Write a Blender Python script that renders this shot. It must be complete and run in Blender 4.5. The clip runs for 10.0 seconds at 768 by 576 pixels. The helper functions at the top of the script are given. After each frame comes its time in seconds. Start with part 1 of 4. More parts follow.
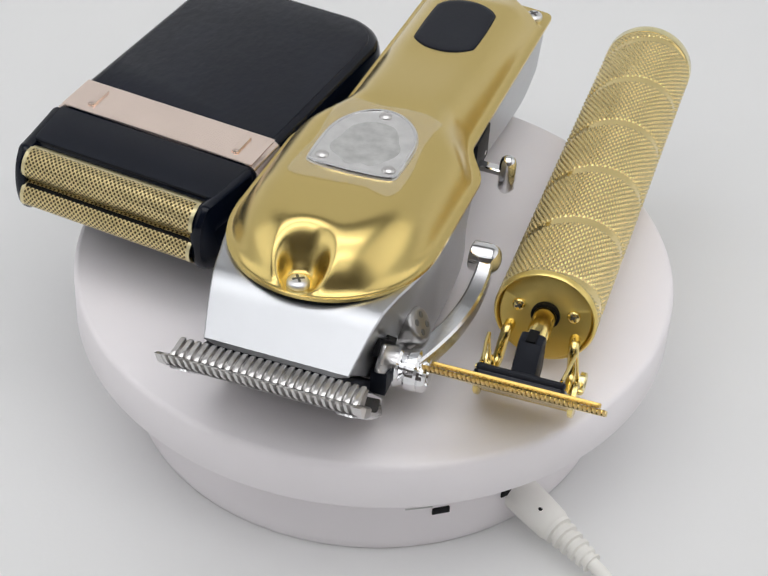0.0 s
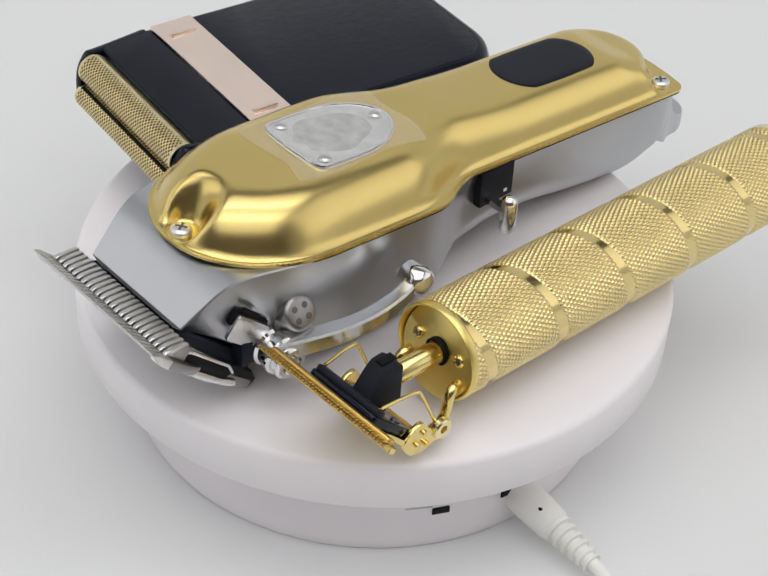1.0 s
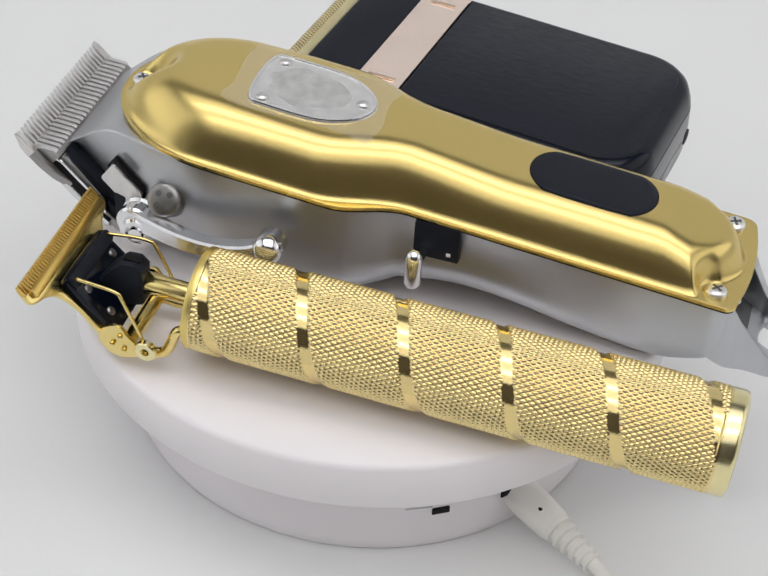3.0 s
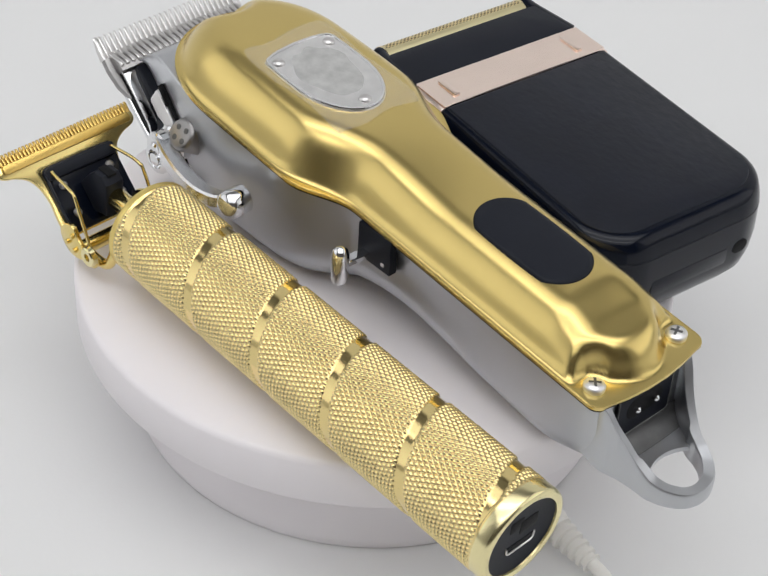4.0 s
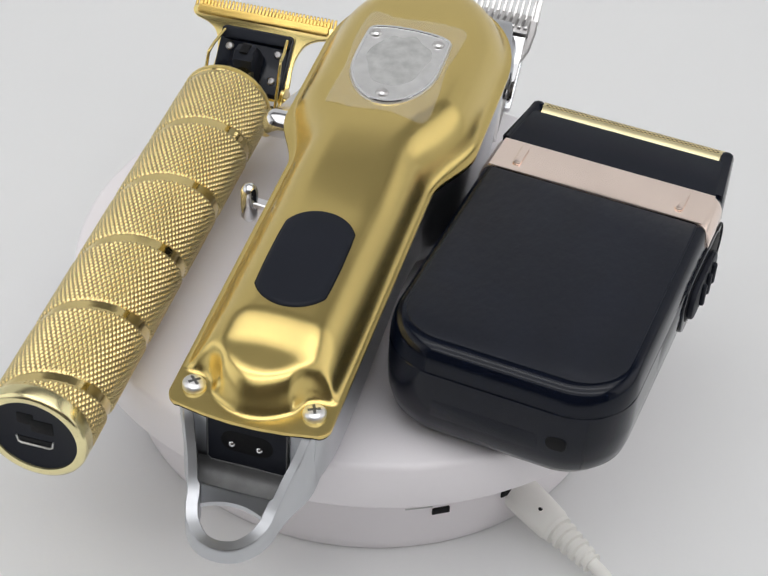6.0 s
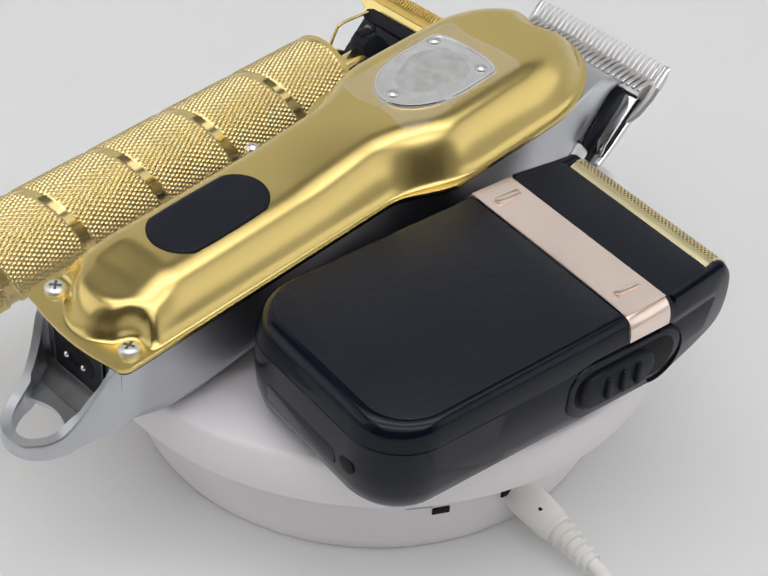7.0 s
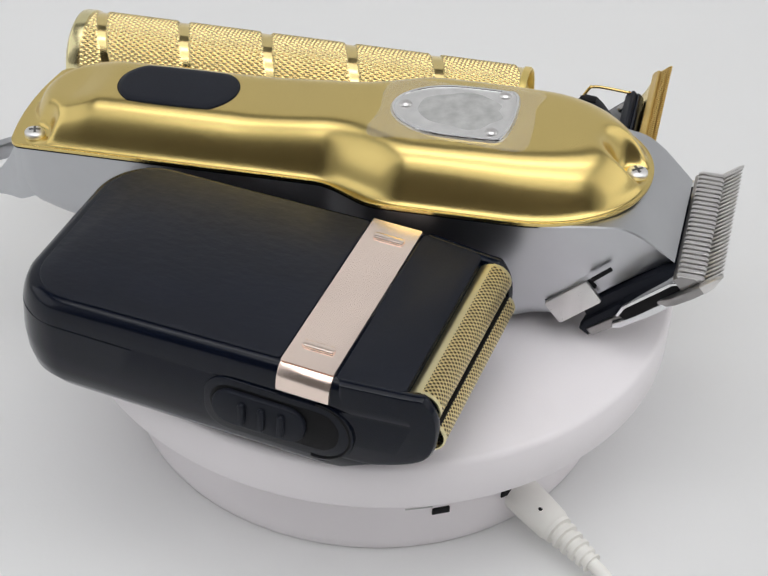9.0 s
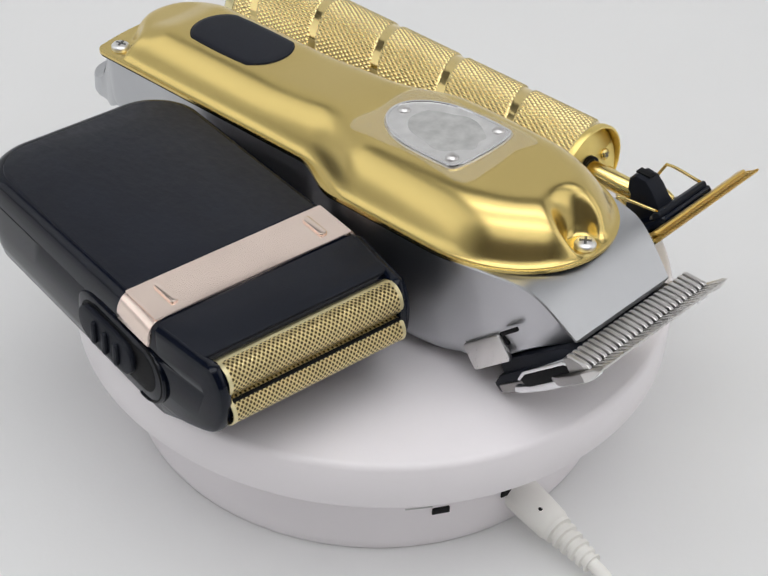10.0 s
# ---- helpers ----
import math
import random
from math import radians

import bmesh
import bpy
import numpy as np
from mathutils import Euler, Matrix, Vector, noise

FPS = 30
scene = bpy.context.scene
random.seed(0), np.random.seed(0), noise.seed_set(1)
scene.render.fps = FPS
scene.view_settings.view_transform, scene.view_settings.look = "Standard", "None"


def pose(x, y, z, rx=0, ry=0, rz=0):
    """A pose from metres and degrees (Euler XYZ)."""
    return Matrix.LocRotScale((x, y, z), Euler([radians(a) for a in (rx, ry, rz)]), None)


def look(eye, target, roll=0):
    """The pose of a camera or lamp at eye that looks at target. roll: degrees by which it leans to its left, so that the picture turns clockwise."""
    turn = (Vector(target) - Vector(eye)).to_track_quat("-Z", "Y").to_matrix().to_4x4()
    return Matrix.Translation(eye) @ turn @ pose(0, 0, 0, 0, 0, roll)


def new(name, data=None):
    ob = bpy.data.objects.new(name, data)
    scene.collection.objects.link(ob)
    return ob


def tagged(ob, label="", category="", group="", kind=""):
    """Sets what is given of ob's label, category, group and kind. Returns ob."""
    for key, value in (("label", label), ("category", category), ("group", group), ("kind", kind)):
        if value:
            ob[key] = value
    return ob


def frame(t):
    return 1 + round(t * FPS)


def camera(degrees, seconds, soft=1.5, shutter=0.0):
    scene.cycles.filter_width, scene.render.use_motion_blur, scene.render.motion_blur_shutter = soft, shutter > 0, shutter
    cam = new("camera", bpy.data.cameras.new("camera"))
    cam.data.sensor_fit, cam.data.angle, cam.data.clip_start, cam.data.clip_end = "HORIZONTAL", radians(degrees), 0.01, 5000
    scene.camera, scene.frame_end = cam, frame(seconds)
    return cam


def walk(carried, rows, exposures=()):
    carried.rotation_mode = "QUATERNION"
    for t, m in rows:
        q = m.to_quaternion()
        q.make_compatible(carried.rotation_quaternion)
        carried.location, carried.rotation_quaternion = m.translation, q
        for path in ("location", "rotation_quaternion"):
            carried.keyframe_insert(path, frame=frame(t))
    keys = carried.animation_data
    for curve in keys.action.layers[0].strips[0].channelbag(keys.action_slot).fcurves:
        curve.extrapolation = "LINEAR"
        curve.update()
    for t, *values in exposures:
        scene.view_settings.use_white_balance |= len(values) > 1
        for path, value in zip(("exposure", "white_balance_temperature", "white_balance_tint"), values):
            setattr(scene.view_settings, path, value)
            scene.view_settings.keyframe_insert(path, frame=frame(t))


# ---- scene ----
# The camera stands still before a small turntable.
EYE = look((0.0, -0.3416, 0.3150), (0.005782, 0.42623, -0.32563), 3.63)
cam = camera(24.22, 10.0)
walk(cam, [(0.0, EYE), (10.0, EYE)])

# ---- light ----
MM = 0.001
world = bpy.data.worlds.new("world")
scene.world = world
world.use_nodes = True
world.node_tree.nodes["Background"].inputs[0].default_value = (0.9, 0.95, 1.0, 1)
world.node_tree.nodes["Background"].inputs[1].default_value = 0.02


def softbox(name, eye, target, width, depth, watts, colour):
    data = bpy.data.lights.new(name, "AREA")
    data.shape, data.size, data.size_y = "RECTANGLE", width, depth
    data.energy, data.color = watts, colour
    lamp = new(name, data)
    lamp.matrix_world = look(eye, target)
    return lamp


softbox("softbox_top", (0.0, -0.42, 1.25), (0.0, -0.18, 0.0), 1.7, 1.8, 10.5, (0.98, 0.985, 1.0))
# two bright tubes before the diffuser
softbox("tube_back", (0.0, -0.08, 1.24), (0.0, 0.0, 0.0), 1.4, 0.20, 1.75, (0.985, 0.99, 1.0))
softbox("tube_front", (0.0, -0.64, 1.16), (0.0, -0.5, 0.0), 1.4, 0.20, 1.75, (0.985, 0.99, 1.0))
# two unseen lamps, added as side fill to lift the shadows
softbox("fill_left", (-1.32, -0.10, 0.78), (0.2, -0.05, 0.2), 1.5, 1.1, 3.3, (0.98, 0.99, 1.0))
softbox("fill_right", (1.32, -0.10, 0.78), (-0.2, -0.05, 0.2), 1.5, 1.1, 3.3, (1.0, 0.99, 0.985))
scene.view_settings.exposure = 0.0


# ---- materials ----
def material(name, colour, rough=0.5, metal=0.0, scale=300.0, vary=0.06, bump=0.0, fine=2500.0, coat=0.0,
             stretch=(1, 1, 1), rough_vary=0.1, spec=0.5):
    """A surface with colour and gloss varied at two scales, and a fine relief; scales per metre."""
    m = bpy.data.materials.new(name)
    m.use_nodes = True
    t = m.node_tree
    b = t.nodes["Principled BSDF"]
    b.inputs["Metallic"].default_value = metal
    b.inputs["Coat Weight"].default_value = coat
    b.inputs["Specular IOR Level"].default_value = spec
    co = t.nodes.new("ShaderNodeTexCoord")
    mp = t.nodes.new("ShaderNodeMapping")
    mp.inputs["Scale"].default_value = stretch
    t.links.new(co.outputs["Object"], mp.inputs["Vector"])
    big = t.nodes.new("ShaderNodeTexNoise")
    big.inputs["Scale"].default_value, big.inputs["Detail"].default_value = scale, 4
    small = t.nodes.new("ShaderNodeTexNoise")
    small.inputs["Scale"].default_value, small.inputs["Detail"].default_value = fine, 3
    for n in (big, small):
        t.links.new(mp.outputs["Vector"], n.inputs["Vector"])
    ramp = t.nodes.new("ShaderNodeMapRange")
    ramp.inputs["From Min"].default_value, ramp.inputs["From Max"].default_value = 0.3, 0.7
    ramp.inputs["To Min"].default_value, ramp.inputs["To Max"].default_value = 1 - vary, 1 + vary
    t.links.new(big.outputs["Fac"], ramp.inputs["Value"])
    mul = t.nodes.new("ShaderNodeVectorMath")
    mul.operation = "SCALE"
    mul.inputs[0].default_value = colour
    t.links.new(ramp.outputs["Result"], mul.inputs["Scale"])
    t.links.new(mul.outputs["Vector"], b.inputs["Base Color"])
    rr = t.nodes.new("ShaderNodeMapRange")
    rr.inputs["From Min"].default_value, rr.inputs["From Max"].default_value = 0.3, 0.7
    rr.inputs["To Min"].default_value = max(0.02, rough * (1 - rough_vary))
    rr.inputs["To Max"].default_value = min(1.0, rough * (1 + rough_vary))
    t.links.new(small.outputs["Fac"], rr.inputs["Value"])
    t.links.new(rr.outputs["Result"], b.inputs["Roughness"])
    if bump:
        bp = t.nodes.new("ShaderNodeBump")
        bp.inputs["Strength"].default_value, bp.inputs["Distance"].default_value = bump, 0.0002
        t.links.new(small.outputs["Fac"], bp.inputs["Height"])
        t.links.new(bp.outputs["Normal"], b.inputs["Normal"])
    return m


def foil_material(name, metal_colour, hole_colour, across, along):
    """Gold foil with rows of round holes, laid out on the mesh's own UV, in holes per metre."""
    m = material(name, metal_colour, 0.3, 1.0, 200, 0.08)
    t = m.node_tree
    b = t.nodes["Principled BSDF"]
    uv = t.nodes.new("ShaderNodeUVMap")
    mp = t.nodes.new("ShaderNodeMapping")
    mp.inputs["Scale"].default_value = (along, across, 1)
    mp.inputs["Rotation"].default_value = (0, 0, radians(45))
    t.links.new(uv.outputs["UV"], mp.inputs["Vector"])
    vo = t.nodes.new("ShaderNodeTexVoronoi")
    vo.inputs["Scale"].default_value, vo.inputs["Randomness"].default_value = 1.0, 0.0
    vo.voronoi_dimensions = "2D"
    t.links.new(mp.outputs["Vector"], vo.inputs["Vector"])
    step = t.nodes.new("ShaderNodeMapRange")
    step.inputs["From Min"].default_value, step.inputs["From Max"].default_value = 0.24, 0.46
    t.links.new(vo.outputs["Distance"], step.inputs["Value"])
    mix = t.nodes.new("ShaderNodeMix")
    mix.data_type = "RGBA"
    mix.inputs["A"].default_value = (*hole_colour, 1)
    old = b.inputs["Base Color"].links[0].from_socket
    t.links.new(step.outputs["Result"], mix.inputs["Factor"])
    t.links.new(old, mix.inputs["B"])
    t.links.new(mix.outputs["Result"], b.inputs["Base Color"])
    bp = t.nodes.new("ShaderNodeBump")
    bp.inputs["Strength"].default_value, bp.inputs["Distance"].default_value = 0.8, 0.0003
    t.links.new(step.outputs["Result"], bp.inputs["Height"])
    t.links.new(bp.outputs["Normal"], b.inputs["Normal"])
    return m


WHITE = material("white_plastic", (0.905, 0.868, 0.89), 0.42, 0, 60, 0.012, 0.05, 1500)
SHEET = material("white_sheet", (0.785, 0.787, 0.785), 0.85, 0, 6, 0.02, 0.1, 900)
ROOM = material("room_paint", (0.83, 0.83, 0.83), 0.9, 0, 3, 0.04, 0.2, 120)
# for the unseen south wall and floor, dark so that metal mirrors darkness
DUSK = material("dark_room_paint", (0.13, 0.115, 0.105), 0.9, 0, 3, 0.05, 0.2, 120)
GOLD = material("satin_gold", (0.73, 0.565, 0.21), 0.24, 1, 30, 0.012, 0.0, 300, stretch=(1, 0.3, 1), rough_vary=0.03)
KNURL = material("pale_gold", (0.86, 0.70, 0.34), 0.24, 1, 120, 0.05, 0.05, 4000)
GROOVE_GOLD = material("polished_gold", (0.84, 0.67, 0.30), 0.11, 1, 120, 0.05, 0.04, 4000)
BRIGHT_GOLD = material("bright_gold", (0.86, 0.69, 0.28), 0.18, 1, 120, 0.05, 0.04, 4000)
BLADE_GOLD = material("amber_gold", (0.72, 0.50, 0.15), 0.30, 1, 150, 0.07, 0.08, 4000)
FACE_GOLD = material("soft_gold", (0.86, 0.68, 0.24), 0.40, 1, 150, 0.05, 0.05, 4000)
ROSE = material("rose_gold", (0.95, 0.79, 0.70), 0.20, 0.9, 120, 0.03, 0.04, 5000)
SILVER = material("satin_silver", (0.53, 0.54, 0.56), 0.34, 1, 60, 0.03, 0.02, 4000)
POLISHED = material("polished_steel", (0.76, 0.765, 0.78), 0.19, 1, 100, 0.03, 0.03, 3000)
CHROME = material("chrome", (0.80, 0.80, 0.81), 0.07, 1, 100, 0.03, 0.02, 2000)
STEEL = material("ground_steel", (0.70, 0.685, 0.675), 0.30, 1, 200, 0.08, 0.1, 5000, stretch=(1, 1, 0.2))
RING_GOLD = material("pale_satin_gold", (0.87, 0.78, 0.44), 0.20, 1, 150, 0.05, 0.05, 4000)
PLATE = material("plate_silver", (0.84, 0.835, 0.83), 0.38, 1, 220, 0.08, 0.08, 3000)
PRINT = material("grey_print_and_groove", (0.50, 0.50, 0.49), 0.55, 0.3, 350, 0.16, 0.1, 2500)
BLACK = material("gloss_black", (0.003, 0.005, 0.012), 0.13, 0, 60, 0.1, 0.02, 2500, spec=0.27)
SATIN = material("satin_black", (0.012, 0.014, 0.021), 0.48, 0, 60, 0.1, 0.03, 3000, spec=0.17)
LEATHER = material("grained_black", (0.0065, 0.0085, 0.016), 0.40, 0, 90, 0.15, 0.5, 620, stretch=(1, 0.55, 1), spec=0.31)
COMB = material("dark_steel", (0.34, 0.33, 0.325), 0.34, 1, 200, 0.08, 0.1, 5000)
DULL_GOLD = material("dull_gold", (0.66, 0.50, 0.22), 0.45, 1, 150, 0.05, 0.05, 4000)
# grey that puts the shade of slots, dents and tail slope into colour
SLOT = material("grey_slot", (0.16, 0.16, 0.16), 0.5, 0.8, 350, 0.1)
# near-black that puts shade of recesses and gaps into colour; also dark marks
DARK = material("dark_shade_and_marks", (0.004, 0.004, 0.005), 0.6, 0, 60, 0.1, spec=0.2)
FOIL = foil_material("gold_foil", (0.86, 0.71, 0.37), (0.10, 0.07, 0.03), 1050, 1250)
FOIL_PLAIN = material("plain_foil", (0.80, 0.71, 0.43), 0.36, 1, 150, 0.05, 0.05, 3000)
CREAM = material("cream_plastic", (0.86, 0.845, 0.80), 0.5, 0, 90, 0.03, 0.08, 1500)


def film_material():
    m = material("clear_film", (0.9, 0.9, 0.9), 0.16, 0, 150, 0.05, 0.9, 260)
    m.node_tree.nodes["Principled BSDF"].inputs["Alpha"].default_value = 0.14
    return m


FILM = film_material()


# ---- mesh tools, in millimetres ----
class Geo:
    def __init__(self):
        self.v, self.f, self.n = [], [], 0

    def add(self, pts, faces, m=None):
        pts = np.asarray(pts, float).reshape(-1, 3)
        if m is not None:
            a = np.array(m)
            pts = pts @ a[:3, :3].T + a[:3, 3]
        self.v.append(pts)
        self.f += [tuple(i + self.n for i in q) for q in faces]
        self.n += len(pts)
        return self

    def grid(self, p, wrap=False, cap=False, m=None):
        """Rows of points; wrap closes each row on itself, cap fills the first and last."""
        p = np.asarray(p, float)
        n, k = p.shape[:2]
        faces = [(i * k + j, i * k + (j + 1) % k, (i + 1) * k + (j + 1) % k, (i + 1) * k + j)
                 for i in range(n - 1) for j in range(k if wrap else k - 1)]
        if cap:
            faces += [tuple(range(k))[::-1], tuple(range((n - 1) * k, n * k))]
        return self.add(p, faces, m)

    def prism(self, outline, z0, z1, bevel=0.0, m=None):
        o = np.asarray(outline, float)
        rings = []
        steps = [(bevel, z0), (bevel * 0.3, z0 + bevel * 0.3), (0, z0 + bevel), (0, z1 - bevel),
                 (bevel * 0.3, z1 - bevel * 0.3), (bevel, z1)] if bevel else [(0, z0), (0, z1)]
        for inset, z in steps:
            q = shrink(o, inset) if inset else o
            rings.append(np.c_[q, np.full(len(q), z)])
        return self.grid(rings, True, True, m)

    def box(self, centre, size, bevel=0.0, m=None):
        cx, cy, cz = centre
        sx, sy, sz = (s / 2 for s in size)
        return self.prism([(cx - sx, cy - sy), (cx + sx, cy - sy), (cx + sx, cy + sy), (cx - sx, cy + sy)],
                          cz - sz, cz + sz, bevel, m)

    def lathe(self, profile, seg=32, m=None, close=True):
        a = np.linspace(0, 2 * math.pi, seg, endpoint=False)
        rows = [np.c_[r * np.cos(a), r * np.sin(a), np.full(seg, z)] for r, z in profile]
        return self.grid(rows, True, close, m)

    def tube(self, path, radius, seg=12, flat=1.0):
        """A tube along a path; radius may be a list; flat squeezes it along the path's side."""
        p = np.asarray(path, float)
        r = np.broadcast_to(np.asarray(radius, float), (len(p),))
        t = np.gradient(p, axis=0)
        t /= np.linalg.norm(t, axis=1)[:, None]
        up = np.array([0.0, 0.0, 1.0]) if abs(t[0][2]) < 0.9 else np.array([1.0, 0.0, 0.0])
        a = np.linspace(0, 2 * math.pi, seg, endpoint=False)
        rows = []
        for i in range(len(p)):
            s = np.cross(t[i], up)
            s /= np.linalg.norm(s)
            up = np.cross(s, t[i])
            rows.append(p[i] + r[i] * (flat * np.cos(a)[:, None] * s + np.sin(a)[:, None] * up))
        return self.grid(rows, True, True)

    def bar(self, path, width, height, bevel):
        """A flat bar along a path that stays upright, with broken edges."""
        p = np.asarray(path, float)
        t = np.gradient(p, axis=0)
        rows = []
        for i in range(len(p)):
            s = np.cross(t[i], (0.0, 0.0, 1.0))
            s /= np.linalg.norm(s)
            u = np.cross(s, t[i])
            u /= np.linalg.norm(u)
            a, b, c = width[i] / 2, height[i] / 2, bevel
            rows.append([p[i] + x * s + z * u for x, z in ((a, c - b), (a, b - c), (a - c, b), (c - a, b), (-a, b - c), (-a, c - b), (c - a, -b), (a - c, -b))])
        return self.grid(rows, True, True)

    def mesh(self, name, mat, sharp=38, tidy=True):
        me = bpy.data.meshes.new(name)
        me.from_pydata(np.concatenate(self.v) * MM, [], self.f)
        if tidy:
            bm = bmesh.new()
            bm.from_mesh(me)
            bmesh.ops.remove_doubles(bm, verts=bm.verts, dist=1e-7)
            bmesh.ops.recalc_face_normals(bm, faces=bm.faces)
            bm.to_mesh(me)
            bm.free()
        me.polygons.foreach_set("use_smooth", [True] * len(me.polygons))
        me.set_sharp_from_angle(angle=radians(sharp))
        me.materials.append(mat)
        return me


def shrink(o, d):
    """A closed outline moved inwards by d."""
    area = 0.5 * np.sum(o[:, 0] * np.roll(o[:, 1], -1) - np.roll(o[:, 0], -1) * o[:, 1])
    e0, e1 = o - np.roll(o, 1, 0), np.roll(o, -1, 0) - o
    n0 = np.c_[-e0[:, 1], e0[:, 0]] / (np.linalg.norm(e0, axis=1)[:, None] + 1e-12)
    n1 = np.c_[-e1[:, 1], e1[:, 0]] / (np.linalg.norm(e1, axis=1)[:, None] + 1e-12)
    n = n0 + n1
    n /= np.linalg.norm(n, axis=1)[:, None] + 1e-12
    c = np.clip(np.sum(n * n0, 1), 0.35, 1)
    return o + n * (d / c)[:, None] * (1 if area > 0 else -1)


def rounded(x0, x1, y0, y1, radii, k=6):
    """A rounded rectangle; radii for the corners (x0 y0), (x1 y0), (x1 y1), (x0 y1)."""
    pts = []
    for (cx, cy, sx, sy, a0), r in zip(((x0, y0, 1, 1, 180), (x1, y0, -1, 1, 270), (x1, y1, -1, -1, 0), (x0, y1, 1, -1, 90)), radii):
        for i in range(k + 1):
            a = radians(a0 + 90 * i / k)
            pts.append((cx + sx * r + r * math.cos(a), cy + sy * r + r * math.sin(a)))
    return np.array(pts)


def smooth(path, n=40):
    """A Catmull-Rom curve through the points of a path."""
    p = np.asarray(path, float)
    p = np.vstack([2 * p[0] - p[1], p, 2 * p[-1] - p[-2]])
    out = []
    for i in range(1, len(p) - 2):
        for t in np.linspace(0, 1, max(2, n // (len(p) - 3)), endpoint=False):
            a, b, c, d = p[i - 1:i + 3]
            out.append(0.5 * (2 * b + (c - a) * t + (2 * a - 5 * b + 4 * c - d) * t * t + (3 * b - a - 3 * c + d) * t ** 3))
    return np.array(out + [p[-2]])


def part(name, geo, mat, parent, label="", sharp=38, m=None):
    ob = new(name, geo if isinstance(geo, bpy.types.Mesh) else geo.mesh(name, mat, sharp))
    ob.parent = parent
    if m is not None:
        ob.matrix_basis = Matrix.Translation(m.translation * MM) @ m.to_3x3().to_4x4()
    return tagged(ob, label)


def axes(o, x, y, z):
    """A matrix from an origin and three axes."""
    return Matrix(((x[0], y[0], z[0], o[0]), (x[1], y[1], z[1], o[1]), (x[2], y[2], z[2], o[2]), (0, 0, 0, 1)))


ALONG_X = axes((0, 0, 0), (0, 1, 0), (0, 0, 1), (1, 0, 0))
ALONG_Y = axes((0, 0, 0), (0, 0, 1), (1, 0, 0), (0, 1, 0))


# ---- the place ----
def build_room():
    depth = [(-620, 0), (-300, 0), (0, 0), (180, 0), (320, 0)]
    for i in range(1, 13):
        a = math.pi / 2 * i / 12
        depth.append((320 + 330 * math.sin(a), 330 - 330 * math.cos(a)))
    depth.append((650, 900))
    rows = [[(x, y, z) for x in np.linspace(-1450, 1450, 12)] for y, z in depth]
    sheet = new("backdrop", Geo().grid(rows).mesh("backdrop", SHEET, 80))
    tagged(sheet, "seamless white paper sweep under the turntable", "backdrop", kind="structure")
    # unseen room, added: pale walls bounce light, dark ones darken the metal's reflections
    for name, c, s, mat in (("wall_north", (0, 1550, 1100), (3200, 100, 2400), ROOM), ("wall_south", (0, -1550, 1100), (3200, 100, 2400), DUSK),
                            ("wall_east", (1550, 0, 1100), (100, 3000, 2400), ROOM), ("wall_west", (-1550, 0, 1100), (100, 3000, 2400), ROOM),
                            ("ceiling", (0, 0, 2250), (3000, 3000, 100), ROOM), ("floor", (0, 0, -60), (3000, 3000, 100), DUSK)):
        ob = new(name, Geo().box(c, s).mesh(name, mat))
        tagged(ob, "plain painted " + name.split("_")[0] + " of a small unseen studio", name.split("_")[0], kind="structure")


DISC_TOP = 41.0


def build_turntable():
    table = tagged(new("turntable"), "small white plastic motorised display turntable", "turntable")
    base = Geo().lathe([(57.5, 0.0), (59.4, 0.3), (59.9, 1.4), (59.7, 3), (59.5, 24), (58.5, 26.8)], 128)
    base = part("base", base, WHITE, table, "white plastic drum base")
    disc = Geo().lathe([(70.5, 27.3), (72.2, 27.6), (73.0, 28.8), (73.0, 39.4), (72.6, 40.4), (71.6, DISC_TOP), (30, DISC_TOP)], 160)
    disc = part("platter", disc, WHITE, table, "round white rotating platter", 50)
    for name, angle, width, z0, z1 in (("switch_slot", -72.0, 4.2, 10.7, 12.7), ("charging_slot", -55.3, 3.4, 9.9, 12.2)):
        a = radians(angle)
        m = axes((59.2 * math.cos(a), 59.2 * math.sin(a), (z0 + z1) / 2), (-math.sin(a), math.cos(a), 0), (math.cos(a), math.sin(a), 0), (0, 0, 1))
        # block on the drum wall; the slot's shade is put into its colour
        part(name, Geo().box((0, 0, 0), (width, 1.6, z1 - z0), 0.25), DARK, base, "dark block for a slot in shade", m=m)
    a = radians(-77.0)
    m = axes((59.2 * math.cos(a), 59.2 * math.sin(a), 13.6), (-math.sin(a), math.cos(a), 0), (math.cos(a), math.sin(a), 0), (0, 0, 1))
    # raised grey strip: the shade of a faint groove, put into colour
    part("groove", Geo().box((0, 0, -0.3), (6.5, 1.0, 0.35), 0.05), PRINT, base, m=m)
    return table, disc


